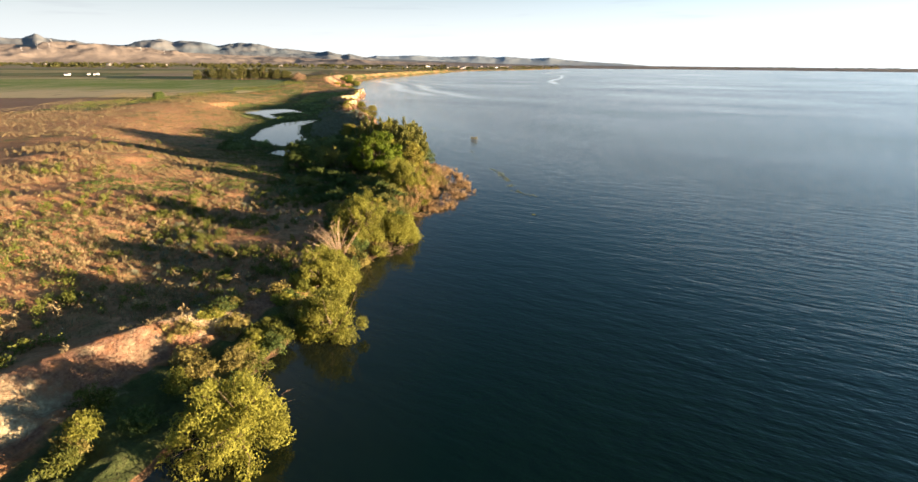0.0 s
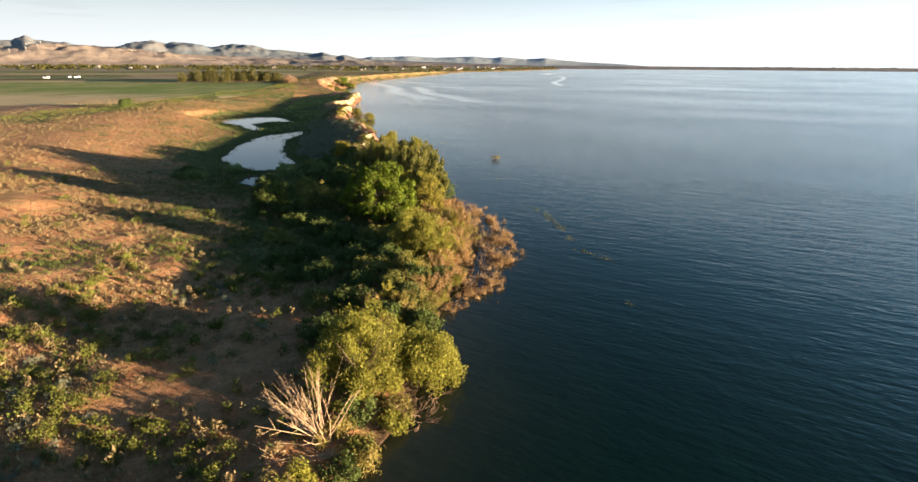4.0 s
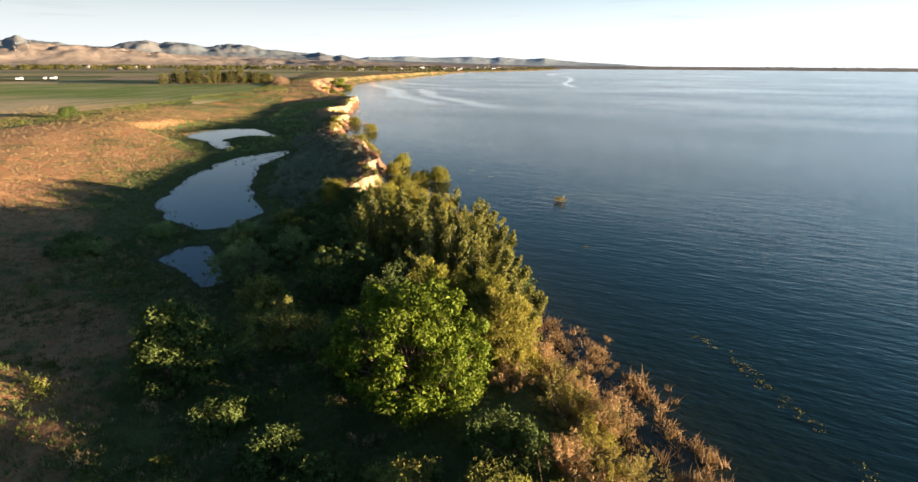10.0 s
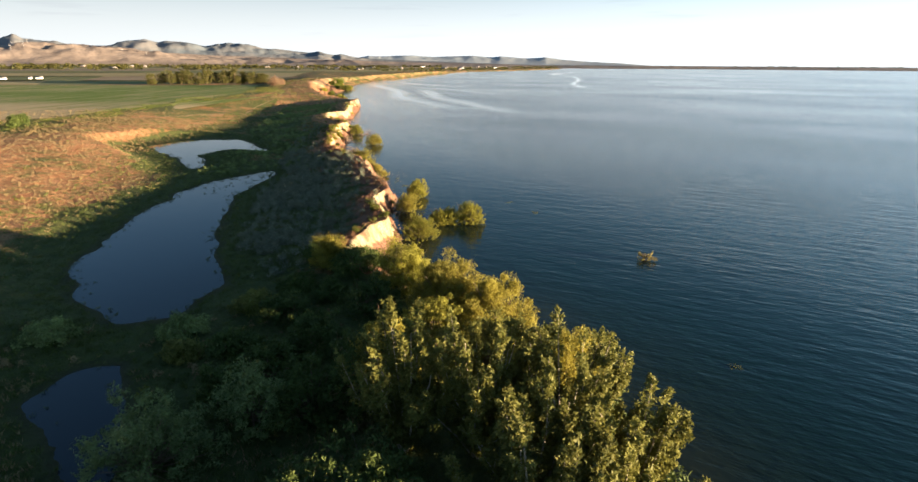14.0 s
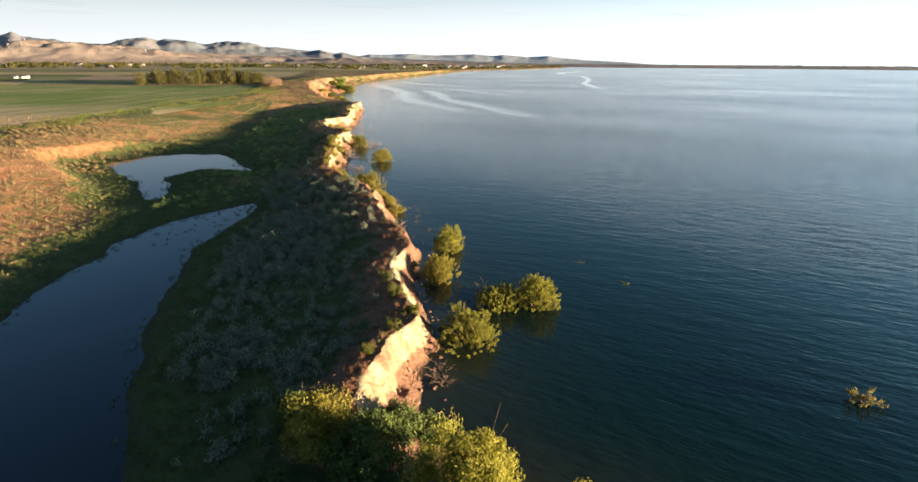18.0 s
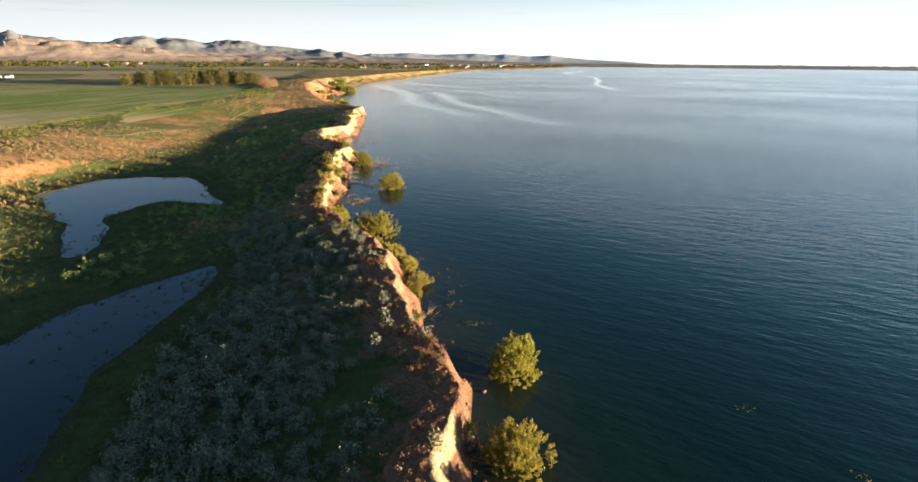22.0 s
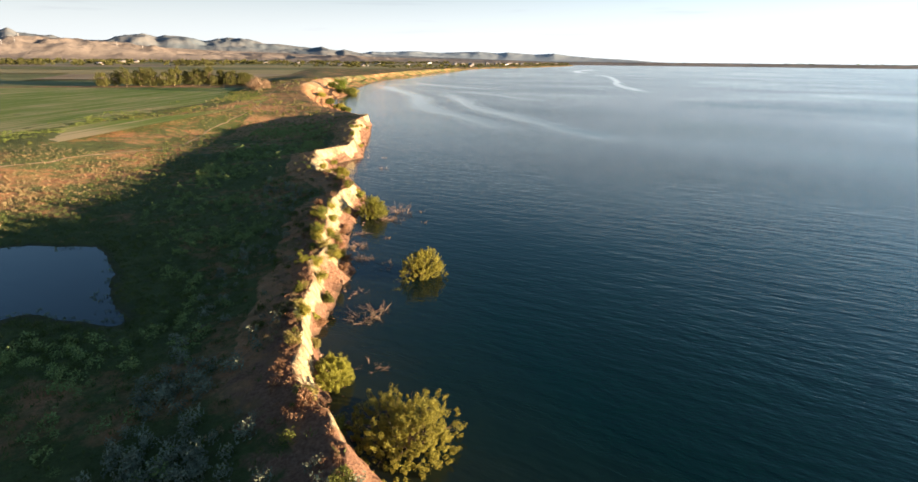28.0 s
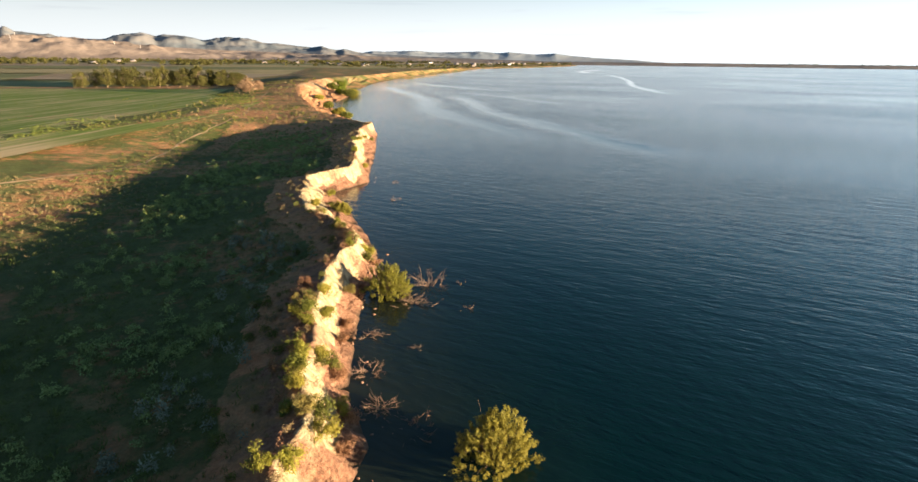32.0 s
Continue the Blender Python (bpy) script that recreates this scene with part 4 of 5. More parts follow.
rng = np.random.default_rng(5)
sage_me, sage_kind = zip(*[bush_mesh("sagebrush", rng, 1.0, 0.7, 330, 0.055, 0.026, SAGE) for _ in range(5)])
tan_me, tan_kind = zip(*[bush_mesh("dry_sagebrush", rng, 1.0, 0.65, 320, 0.055, 0.022, SAGE_TAN) for _ in range(3)])
green_me, green_kind = zip(*[bush_mesh("green_scrub", rng, 1.2, 0.7, 420, 0.06, 0.032, GREENBUSH) for _ in range(4)])
sage_mid = [bush_mesh("s", rng, 1.0, 0.75, 120, 0.082, 0.046, SAGE, stems=6, dome=0.75)[1] for _ in range(5)]
sage_far = [bush_mesh("s", rng, 1.0, 0.75, 60, 0.12, 0.06, SAGE, stems=4)[1] for _ in range(4)]
green_far = [bush_mesh("g", rng, 1.2, 0.7, 90, 0.11, 0.055, GREENBUSH, stems=4)[1] for _ in range(3)]
tan_far = [bush_mesh("t", rng, 0.9, 0.55, 60, 0.11, 0.05, SAGE_TAN, stems=4)[1] for _ in range(3)]


def patch(x, y, size, seed, lo, hi):
    return smooth01((fbm(x, y, size, 3, seed) - lo) / (hi - lo))


ridge = spots_in(rng, 12500, -15, 8, 156, 300, 0.98, lambda x, y, e, sd: (0.2 + 0.62 * patch(x, y, 5, 51, -0.2, 0.2)) * np.interp(e, [0, 3, 5.5, 8], [0.07, 0.13, 0.5, 0.95]) * (1 - 0.8 * np.exp(-(((x - 1.5) / 3.2) ** 2 + ((y - 190) / 13) ** 2))) * np.interp(sd, [2, 6], [0, 1]) * np.interp(y, [215, 226, 234, 242], [1, 0.6, 0.5, 0.12]))
south = spots_in(rng, 7500, -62, 3, 22, 142, 0.68, lambda x, y, e, sd: 0.7 * patch(x, y, 10, 52, -0.05, 0.35))
south_green = spots_in(rng, 5600, -62, 4, 22, 142, 1.0, lambda x, y, e, sd: np.interp(y, [88, 100], [0.75, 0.12]) * patch(x, y, 7, 53, -0.02, 0.3) * np.interp(x, [-60, -25], [0.35, 1]))
bank_green = spots_in(rng, 1700, -26, 2, 44, 92, 0.85, lambda x, y, e, sd: 0.2 + 0.6 * patch(x, y, 5, 64, -0.1, 0.3))
south_tan = spots_in(rng, 5200, -75, 4, 22, 160, 0.6, lambda x, y, e, sd: 0.5 * patch(x, y, 12, 54, 0.0, 0.4))
rim = spots_in(rng, 3600, -16, 8, 225, 400, 0.7, lambda x, y, e, sd: np.interp(e, [0, 1.5, 6, 12], [0.9, 0.7, 0.4, 0.0]) * (0.2 + 0.8 * patch(x, y, 6, 55, -0.1, 0.3)))
meadow = spots_in(rng, 7600, -88, -34, 140, 430, 0.46, lambda x, y, e, sd: 0.5 * patch(x, y, 16, 56, 0.0, 0.35))
meadow_green = spots_in(rng, 1500, -100, -38, 190, 520, 0.5, lambda x, y, e, sd: 0.6 * patch(x, y, 14, 57, 0.05, 0.4) * (sd > 15))
hump = spots_in(rng, 1500, -86, -46, 248, 296, 0.6, lambda x, y, e, sd: 0.35 + 0.65 * patch(x, y, 6, 74, -0.2, 0.2))
bluff = spots_in(rng, 5200, -60, 0, 392, 640, 0.85, lambda x, y, e, sd: 0.3 + 0.5 * patch(x, y, 12, 65, -0.1, 0.3))
edge_rust = spots_in(rng, 8600, -6, 9, 156, 300, 0.7, lambda x, y, e, sd: np.interp(e, [0, 1.2, 2.5, 4.5], [0.9, 0.75, 0.3, 0.0]) * (0.25 + 0.75 * patch(x, y, 4, 66, -0.1, 0.25)))
flat_green = spots_in(rng, 6500, -30, -4, 215, 395, 0.9, lambda x, y, e, sd: (0.1 + 0.6 * patch(x, y, 9, 68, -0.05, 0.3)) * (e > 7) * (sd > 3))
hedge = spots_in(rng, 4000, -130, -42, 225, 540, 0.65, lambda x, y, e, sd: (np.abs(x - np.interp(y, [225, 290, 350, 400, 460, 540], [-108, -90, -78, -66, -53, -50])) < 10 + 14 * fbm(x, y, 26, 3, 58)) * 0.6 * patch(x, y, 9, 59, -0.15, 0.3))


def near_first(spots, cx, cy, rx, ry, n):
    order = np.argsort(((spots[:, 0] - cx) / rx) ** 2 + ((spots[:, 1] - cy) / ry) ** 2)
    return spots[order[:n]], spots[order[n:]]


def place_each(name, spots, meshes, label, category, group):
    for x, y, z, s in spots:
        stems, foliage = meshes[rng.integers(len(meshes))]
        ob = new(name)
        ob.matrix_world = pose(x, y, z, 0, 0, rng.uniform(0, 360)) @ Matrix.Scale(s, 4)
        tagged(ob, label, category, group)
        part("stem", stems, ob)
        part("foliage", foliage, ob)


one, ridge_rest = near_first(ridge, -2, 190, 8, 60, 190)
two, south_rest = near_first(south, -14, 62, 14, 30, 100)
place_each("sagebrush", one, sage_me, "grey-green sagebrush on the ridge above the cliff", "bush", "sagebrush")
place_each("sagebrush", two, sage_me, "grey-green sagebrush on reddish dry soil", "bush", "sagebrush")
three, green_rest = near_first(south_green, -14, 66, 14, 34, 150)
place_each("scrub_bush", three, green_me, "low green scrub bush on dry grass", "bush", "green scrub")
four, rim_rest = near_first(rim, -4, 270, 6, 50, 130)
place_each("dry_bush", four[::2], tan_me, "tan dry sagebrush at the cliff rim", "bush", "dry sagebrush")
place_each("scrub_bush", four[1::2], green_me, "low green scrub bush at the cliff rim", "bush", "green scrub")
rust_far = [bush_mesh("r", rng, 0.9, 0.6, 80, 0.07, 0.03, RUST, stems=4)[1] for _ in range(4)]
scatter_mesh("rust_scrub", rust_far, edge_rust, rng, [RUST], "low rust-red dry scrub along the cliff's rim", "scrub")
scatter_mesh("sagebrush_cover", sage_mid, ridge_rest, rng, [SAGE, BARK], "sagebrush covering the ridge beside the pond", "sagebrush")
scatter_mesh("sagebrush_cover", sage_far, np.concatenate([south_rest, bank_green[1::2], hump[1::2]]), rng, [SAGE_TAN, BARK], "sagebrush covering the dry slopes", "sagebrush")
scatter_mesh("scrub_cover", green_far, np.concatenate([green_rest, bank_green[::2], meadow_green, hedge[::2], bluff[1::4]]), rng, [GREENBUSH, BARK], "low green scrub over the meadow", "scrub")
soft_far = [bush_mesh("f", rng, 1.2, 0.75, 80, 0.1, 0.055, SOFTLEAF, stems=4, dome=0.8)[1] for _ in range(4)]
scatter_mesh("flat_scrub", soft_far, flat_green, rng, [SOFTLEAF], "soft green scrub on the shaded flats behind the cliff", "scrub")
scatter_mesh("dry_scrub_cover", tan_far, np.concatenate([south_tan, meadow, hump[::2], rim_rest, bluff[::2]]), rng, [SAGE_TAN, BARK], "tan dry scrub over the meadow", "scrub")


def tuft(rng, blades, height, spread, width):
    base = rng.normal(0, spread, (blades, 3)) * (1, 1, 0)
    tip = base + np.stack([rng.normal(0, 0.35, blades), rng.normal(0, 0.35, blades), rng.uniform(0.6, 1.1, blades)], -1) * height
    side = rng.normal(0, 1, (blades, 3)) * (1, 1, 0)
    side = side / np.linalg.norm(side, axis=1)[:, None] * width
    mid = base * 0.4 + tip * 0.6 + (0, 0, 0.08 * height)
    v = np.stack([base * 0.7 + mid * 0.3 - side * 1.2, base * 0.7 + mid * 0.3 + side * 1.2, tip], 1).reshape(-1, 3)
    return v, np.arange(3 * blades).reshape(-1, 3), np.zeros(blades, np.int32)


tufts = [tuft(rng, 9, 0.42, 0.16, 0.035) for _ in range(4)]
tall = [tuft(rng, 16, 0.6, 0.24, 0.03) for _ in range(4)]
strip = spots_in(rng, 90000, -135, -40, 225, 545, 0.7, lambda x, y, e, sd: (np.abs(x - np.interp(y, [225, 290, 350, 400, 460, 540], [-108, -90, -76, -64, -52, -49])) < 8 + 18 * fbm(x, y, 16, 4, 58)) * (0.25 + 0.75 * patch(x, y, 5, 67, -0.2, 0.2)))
marsh = spots_in(rng, 28000, -60, -6, 118, 300, 0.5, lambda x, y, e, sd: np.interp(sd, [0.5, 6, 14], [1.0, 0.7, 0.12]) * np.interp(x, [-40, -30], [0.4, 1]))
flats = spots_in(rng, 34000, -48, 6, 156, 400, 0.85, lambda x, y, e, sd: np.interp(e, [2, 8], [0.15, 0.5]) * (0.4 + 0.6 * patch(x, y, 8, 61, -0.2, 0.3)))
lawn = spots_in(rng, 34000, -40, 6, 40, 150, 0.8, lambda x, y, e, sd: 0.6 * patch(x, y, 12, 62, -0.1, 0.3))
straw = spots_in(rng, 44000, -50, 3, 22, 140, 0.75, lambda x, y, e, sd: 0.55 * patch(x, y, 11, 63, -0.2, 0.2))
scatter_mesh("marsh_grass", tall, marsh, rng, [GRASS], "dark green marsh grass round the ponds", "grass")
scatter_mesh("grass", tufts, np.concatenate([flats, lawn]), rng, [GRASS], "short green grass on the flats behind the cliff", "grass")
scatter_mesh("lush_grass", tufts, strip, rng, [LUSH], "lush green grass strip along the field's edge", "grass")
west_straw = spots_in(rng, 40000, -125, -32, 140, 330, 0.6, lambda x, y, e, sd: (0.22 + 0.4 * patch(x, y, 13, 72, -0.2, 0.25)) * np.interp(sd, [4, 14], [0, 1]))
scatter_mesh("dry_grass", [tuft(rng, 7, 0.42, 0.2, 0.05) for _ in range(4)], west_straw, rng, [SAGE_TAN], "dry straw-coloured grass on the western meadow", "grass")
scatter_mesh("dry_grass", tufts, straw, rng, [SAGE_TAN], "dry straw-coloured grass on the slopes", "grass")

# grass standing in the shallow edges of the ponds
xs_, ys_ = rng.uniform(-56, -8, 22000), rng.uniform(120, 275, 22000)
sd_ = pond_distance(xs_, ys_)
overgrown = np.interp(ys_, [192, 204, 214, 222], [0, 0.35, 0.9, 0]) * (0.25 + 0.75 * patch(xs_, ys_, 4, 73, -0.1, 0.25))
pick = (sd_ < 1.2) & (((sd_ > -1.4) & (rng.uniform(0, 1, len(sd_)) < np.interp(sd_, [-1.4, -0.5, 1.2], [0.03, 0.25, 1.0]))) | (rng.uniform(0, 1, len(sd_)) < overgrown))
wet = np.stack([xs_[pick], ys_[pick], np.maximum(ground_z(xs_[pick], ys_[pick]), 0.02), rng.uniform(0.25, 0.6, pick.sum())], -1)
scatter_mesh("pond_grass", tall, wet, rng, [GRASS], "sparse grass standing in the pond shallows", "grass")

# reeds and tan willow scrub on the point
reed = [tuft(rng, 14, 0.95, 0.16, 0.028) for _ in range(5)]
n = 3400
ry = 72 + 44 * rng.uniform(0, 1, n) ** 1.1
rx = np.interp(ry, [72, 76, 83, 90, 96, 108, 116], [4.5, 10, 14.8, 18.2, 18.9, 18.2, 15.8]) - np.abs(rng.normal(0, 2.8, n)) + 1.1 + (rng.uniform(0, 1, n) < 0.12) * rng.uniform(0, 1.8, n)
ok = (rx > shore_x(ry) - 3.5) & (rng.uniform(0, 1, n) < 0.05 + 0.6 * patch(rx, ry, 2.0, 71, 0.05, 0.35))
reeds = np.stack([rx[ok], ry[ok], np.maximum(ground_z(rx[ok], ry[ok]), -0.1), rng.uniform(0.45, 1.0, ok.sum())], -1)
strays = [(15.9, 113.5), (16.3, 114.6), (18.0, 107.8), (18.7, 104.8), (19.6, 98), (15.1, 74.6), (14, 76), (16.5, 78), (1.0, 57.3), (3.0, 60.2), (2.0, 58.5), (8.5, 208.8), (8.3, 211.9), (10.3, 211.6),
          (6.4, 215.2), (7.4, 215.8), (6.8, 197.5), (7.8, 196.2), (8.2, 193.4), (8.3, 216.2), (10.4, 278.6), (9.7, 273.2), (4.4, 267.0), (7.5, 327.2), (6.3, 314.2), (6.9, 315), (7.0, 311)]
strays += [(float(rng.uniform(6.6, 11.5)), float(rng.uniform(186, 221))) for _ in range(22)]
extra = np.array([(x + rng.normal(0, 0.5), y + rng.normal(0, 0.5), -0.05, rng.uniform(0.1, 0.2)) for x, y in strays for _ in range(3)])
clumps_ = [(16.3, 111.8), (16.6, 113.6), (18.3, 108.1), (17.4, 105.9), (18.7, 111.7), (20.2, 109.8), (19, 106.2), (15.5, 103.5), (19, 104.4), (18.8, 101.8)]
free = np.array([(x + rng.normal(0, 0.28), y + rng.normal(0, 0.28), -0.05, rng.uniform(0.3, 0.85 if k < 3 else 0.5)) for k, (x, y) in enumerate(clumps_) for _ in range(6)])
scatter_mesh("reeds", reed, np.concatenate([reeds, extra, free]), rng, [REED], "dry tan and rust reeds along the water's edge", "reeds")
for i in range(40):
    y = 73.5 + i * 0.85
    x = float(np.interp(y, [72, 76, 83, 90, 96, 108], [3.5, 8, 12.5, 15.8, 16.6, 15.8]) - rng.uniform(0.8, 6.0))
    tree("tan_willow", x, y, rng.uniform(2.6, 4.0), rng.uniform(1.6, 3.0), (TANWILLOW, REED, TANWILLOW, WILLOW_GOLD, REED)[i % 5], "tan leafless willow scrub among reeds at the lake edge", "bush",
         base=0.05, clumps=40, per=70, clump=0.42, ll=0.095, lw=0.027, bare=8, trunk=0.05, fork=0.2, seed=300 + i, z=max(ground_at(x, y), 0.0), group="willow scrub on the point", tall=0.9)
for i in range(16):
    y = 206 + i * 0.85
    x = float(shore_x(y)) - rng.uniform(-0.6, 1.2)
    tree("tan_willow", x, y, rng.uniform(1.3, 2.2), rng.uniform(0.9, 1.5), TANWILLOW if i % 3 else WILLOW_GOLD, "straw-coloured willow scrub below the cliff edge", "bush",
         base=0.02, clumps=22, per=90, clump=0.36, ll=0.085, lw=0.022, bare=6, trunk=0.04, fork=0.15, seed=340 + i, z=max(ground_at(x, y), 0.0), group="willow scrub under the cliff", tall=0.8)

# scrub on the low bank
for i in range(64):
    y = 27 + i * 0.86
    x = float(shore_x(y)) - rng.uniform(-0.4, 4.5 if y > 44 else 7.0)
    tree("bank_scrub", x, y, rng.uniform(1.6, 3.0), rng.uniform(0.8, 1.7), (GREENBUSH, TANWILLOW, WILLOW, DARKLEAF, TANWILLOW)[i % 5], "low tangled scrub on the lake bank", "bush", base=0.02, clumps=28, per=58, clump=0.42,
         ll=0.105, lw=0.042, trunk=0.04, fork=0.15, seed=440 + i, z=max(ground_at(x, y), -0.02), group="scrub on the bank")

for i, (x, y, w, h) in enumerate([(-6.3, 43.2, 2.6, 1.5), (-7.6, 41.2, 2.8, 1.6), (-5.6, 45.2, 2.4, 1.3), (-8.6, 38.6, 2.6, 1.4), (-9.2, 35.8, 2.8, 1.5), (-6.9, 39.6, 2.0, 1.1)]):
    tree("bank_scrub", x, y, w, h, (TANWILLOW, GREENBUSH, TANWILLOW, WILLOW)[i % 4], "low tangled scrub on the lake bank", "bush", base=0.02, clumps=34, per=85, clump=0.4,
         ll=0.09, lw=0.035, trunk=0.04, fork=0.15, seed=1500 + i, group="scrub on the bank")

# scrub that hangs on the cliff
for i in range(26):
    y = (246.5, 249, 258, 259.5, 261, 263, 268, 270, 272.5, 284, 286, 254.5, 256, 300, 303, 262.5, 252, 240, 360, 364, 370, 376, 345, 338, 310, 314)[i]
    run_, _ = edge_of(np.array([y]))
    x = float(shore_x(y)) - float(run_[0]) * rng.uniform(0.25, 1.05)
    tree("cliff_scrub", x, y, rng.uniform(1.1, 1.9), rng.uniform(0.7, 1.3), (GREENBUSH, WILLOW, WILLOW_GOLD)[i % 3], "green-yellow scrub clinging to the clay cliff", "bush", base=0.02, clumps=20, per=85, clump=0.36, ll=0.08,
         lw=0.03, trunk=0.04, fork=0.15, seed=380 + i, z=ground_at(x, y) - 0.05, group="scrub on the cliff")

for i in range(44):
    y = rng.uniform(227, 292) if i % 4 else rng.uniform(158, 226)
    run_, _ = edge_of(np.array([y]))
    x = float(shore_x(y)) - float(run_[0]) * rng.choice([rng.uniform(0.1, 0.45), rng.uniform(0.9, 1.5)])
    tree("cliff_scrub", x, y, rng.uniform(0.7, 1.5), rng.uniform(0.4, 0.9), (GREENBUSH, TANWILLOW, RUST, WILLOW)[i % 4], "small dry scrub on the clay cliff and its rim", "bush", base=0.02, clumps=18, per=70, clump=0.26, ll=0.07,
         lw=0.028, trunk=0.03, fork=0.12, seed=900 + i, z=ground_at(x, y) - 0.05, group="scrub on the cliff")

# floating weed
pads = [tuft(rng, 12, 0.16, 0.3, 0.06) for _ in range(4)]
line = np.array([(28.0, 109), (28.5, 103), (27.9, 96.5), (27.4, 90.7), (27.1, 88.0), (29.5, 82.3)])
t_ = rng.uniform(0, 5, 170)
i_ = np.minimum(t_.astype(int), 4)
wx_ = line[i_, 0] + (line[i_ + 1, 0] - line[i_, 0]) * (t_ - i_) + rng.normal(0, 0.4, 170)
wy_ = line[i_, 1] + (line[i_ + 1, 1] - line[i_, 1]) * (t_ - i_) + rng.normal(0, 0.4, 170)
ok = fbm(wx_, wy_, 2.5, 3, 81) > -0.02
more = [(26.1, 183.5), (27.7, 176.5), (25.4, 73.0), (28.5, 131.9), (8.8, 203), (9.6, 206), (10.5, 199), (3.9, 250), (4.6, 252)]
wx_, wy_ = np.concatenate([wx_[ok], [m[0] + rng.normal(0, 0.3) for m in more for _ in range(8)]]), np.concatenate([wy_[ok], [m[1] + rng.normal(0, 0.3) for m in more for _ in range(8)]])
scatter_mesh("water_weed", pads, np.stack([wx_, wy_, 0 * wx_, rng.uniform(0.2, 0.6, len(wx_))], -1), rng, [WEED], "yellow-green water weed floating in a broken line", "water weed")


# ---- dead wood ----
def snag(x, y, size, count, label, name="dead_branches", rise=0.5, seed=0, z=None, lean=None):
    r = np.random.default_rng(seed + 500)
    t = thing(name, x, y, max(ground_at(x, y), -0.15) if z is None else z, label, "driftwood", "dead wood on the shore")
    for _ in range(count):
        a = r.uniform(0, 2 * math.pi) if lean is None else lean + r.normal(0, 0.45)
        L = size * r.uniform(0.5, 1.15)
        up = r.uniform(0.05, rise)
        d = np.array([math.cos(a), math.sin(a), up]) / math.hypot(1, up)
        s = np.array([r.normal(0, 0.2), r.normal(0, 0.2), 0.0]) * size
        p = [s, s + d * L * 0.4 + r.normal(0, 0.05, 3) * size, s + d * L * 0.75 + r.normal(0, 0.08, 3) * size, s + d * L]
        pieces = [tube(p, [0.028, 0.022, 0.015, 0.006], 4)]
        for _k in range(4):
            q = p[1] + (p[3] - p[1]) * r.uniform(0.1, 0.9)
            e = q + (d + r.normal(0, 0.6, 3)) * L * 0.28
            pieces.append(tube([q, (q + e) / 2 + r.normal(0, 0.03, 3), e], [0.014, 0.010, 0.004], 3))
        part("branch", mesh_of("branch", *joined(pieces), DEADWOOD, True), t)
    return t


PILE = "pile of bleached dead branches lying in the water below the cliff"


def stem_fan(x, y, count, length, heading, up, spread, label, seed):
    """Long bare stems that spread from one root."""
    r = np.random.default_rng(seed)
    t = thing("dead_willow", x, y, ground_at(x, y), label, "dead shrub", "dead wood on the shore")
    mid = np.array([math.cos(heading), math.sin(heading), up])
    for _ in range(count):
        d = mid + r.normal(0, spread, 3) * (1, 1, 0.35)
        d /= np.linalg.norm(d)
        L = length * r.uniform(0.6, 1.1)
        s = r.normal(0, 0.22, 3) * (1, 1, 0)
        s[2] = 0.02
        p = [s, s + d * L * 0.5 + r.normal(0, 0.06, 3), s + d * L + r.normal(0, 0.1, 3)]
        for q in p:
            q[2] = max(q[2], 0.05)
        pieces = [tube(p, [0.03, 0.022, 0.008], 4)]
        for _k in range(3):
            q = p[1] + (p[2] - p[1]) * r.uniform(0, 0.7)
            pieces.append(tube([q, q + (d + r.normal(0, 0.3, 3)) * L * 0.25], [0.018, 0.005], 3))
        part("stem", mesh_of("stem", *joined(pieces), PALEWOOD, True), t)


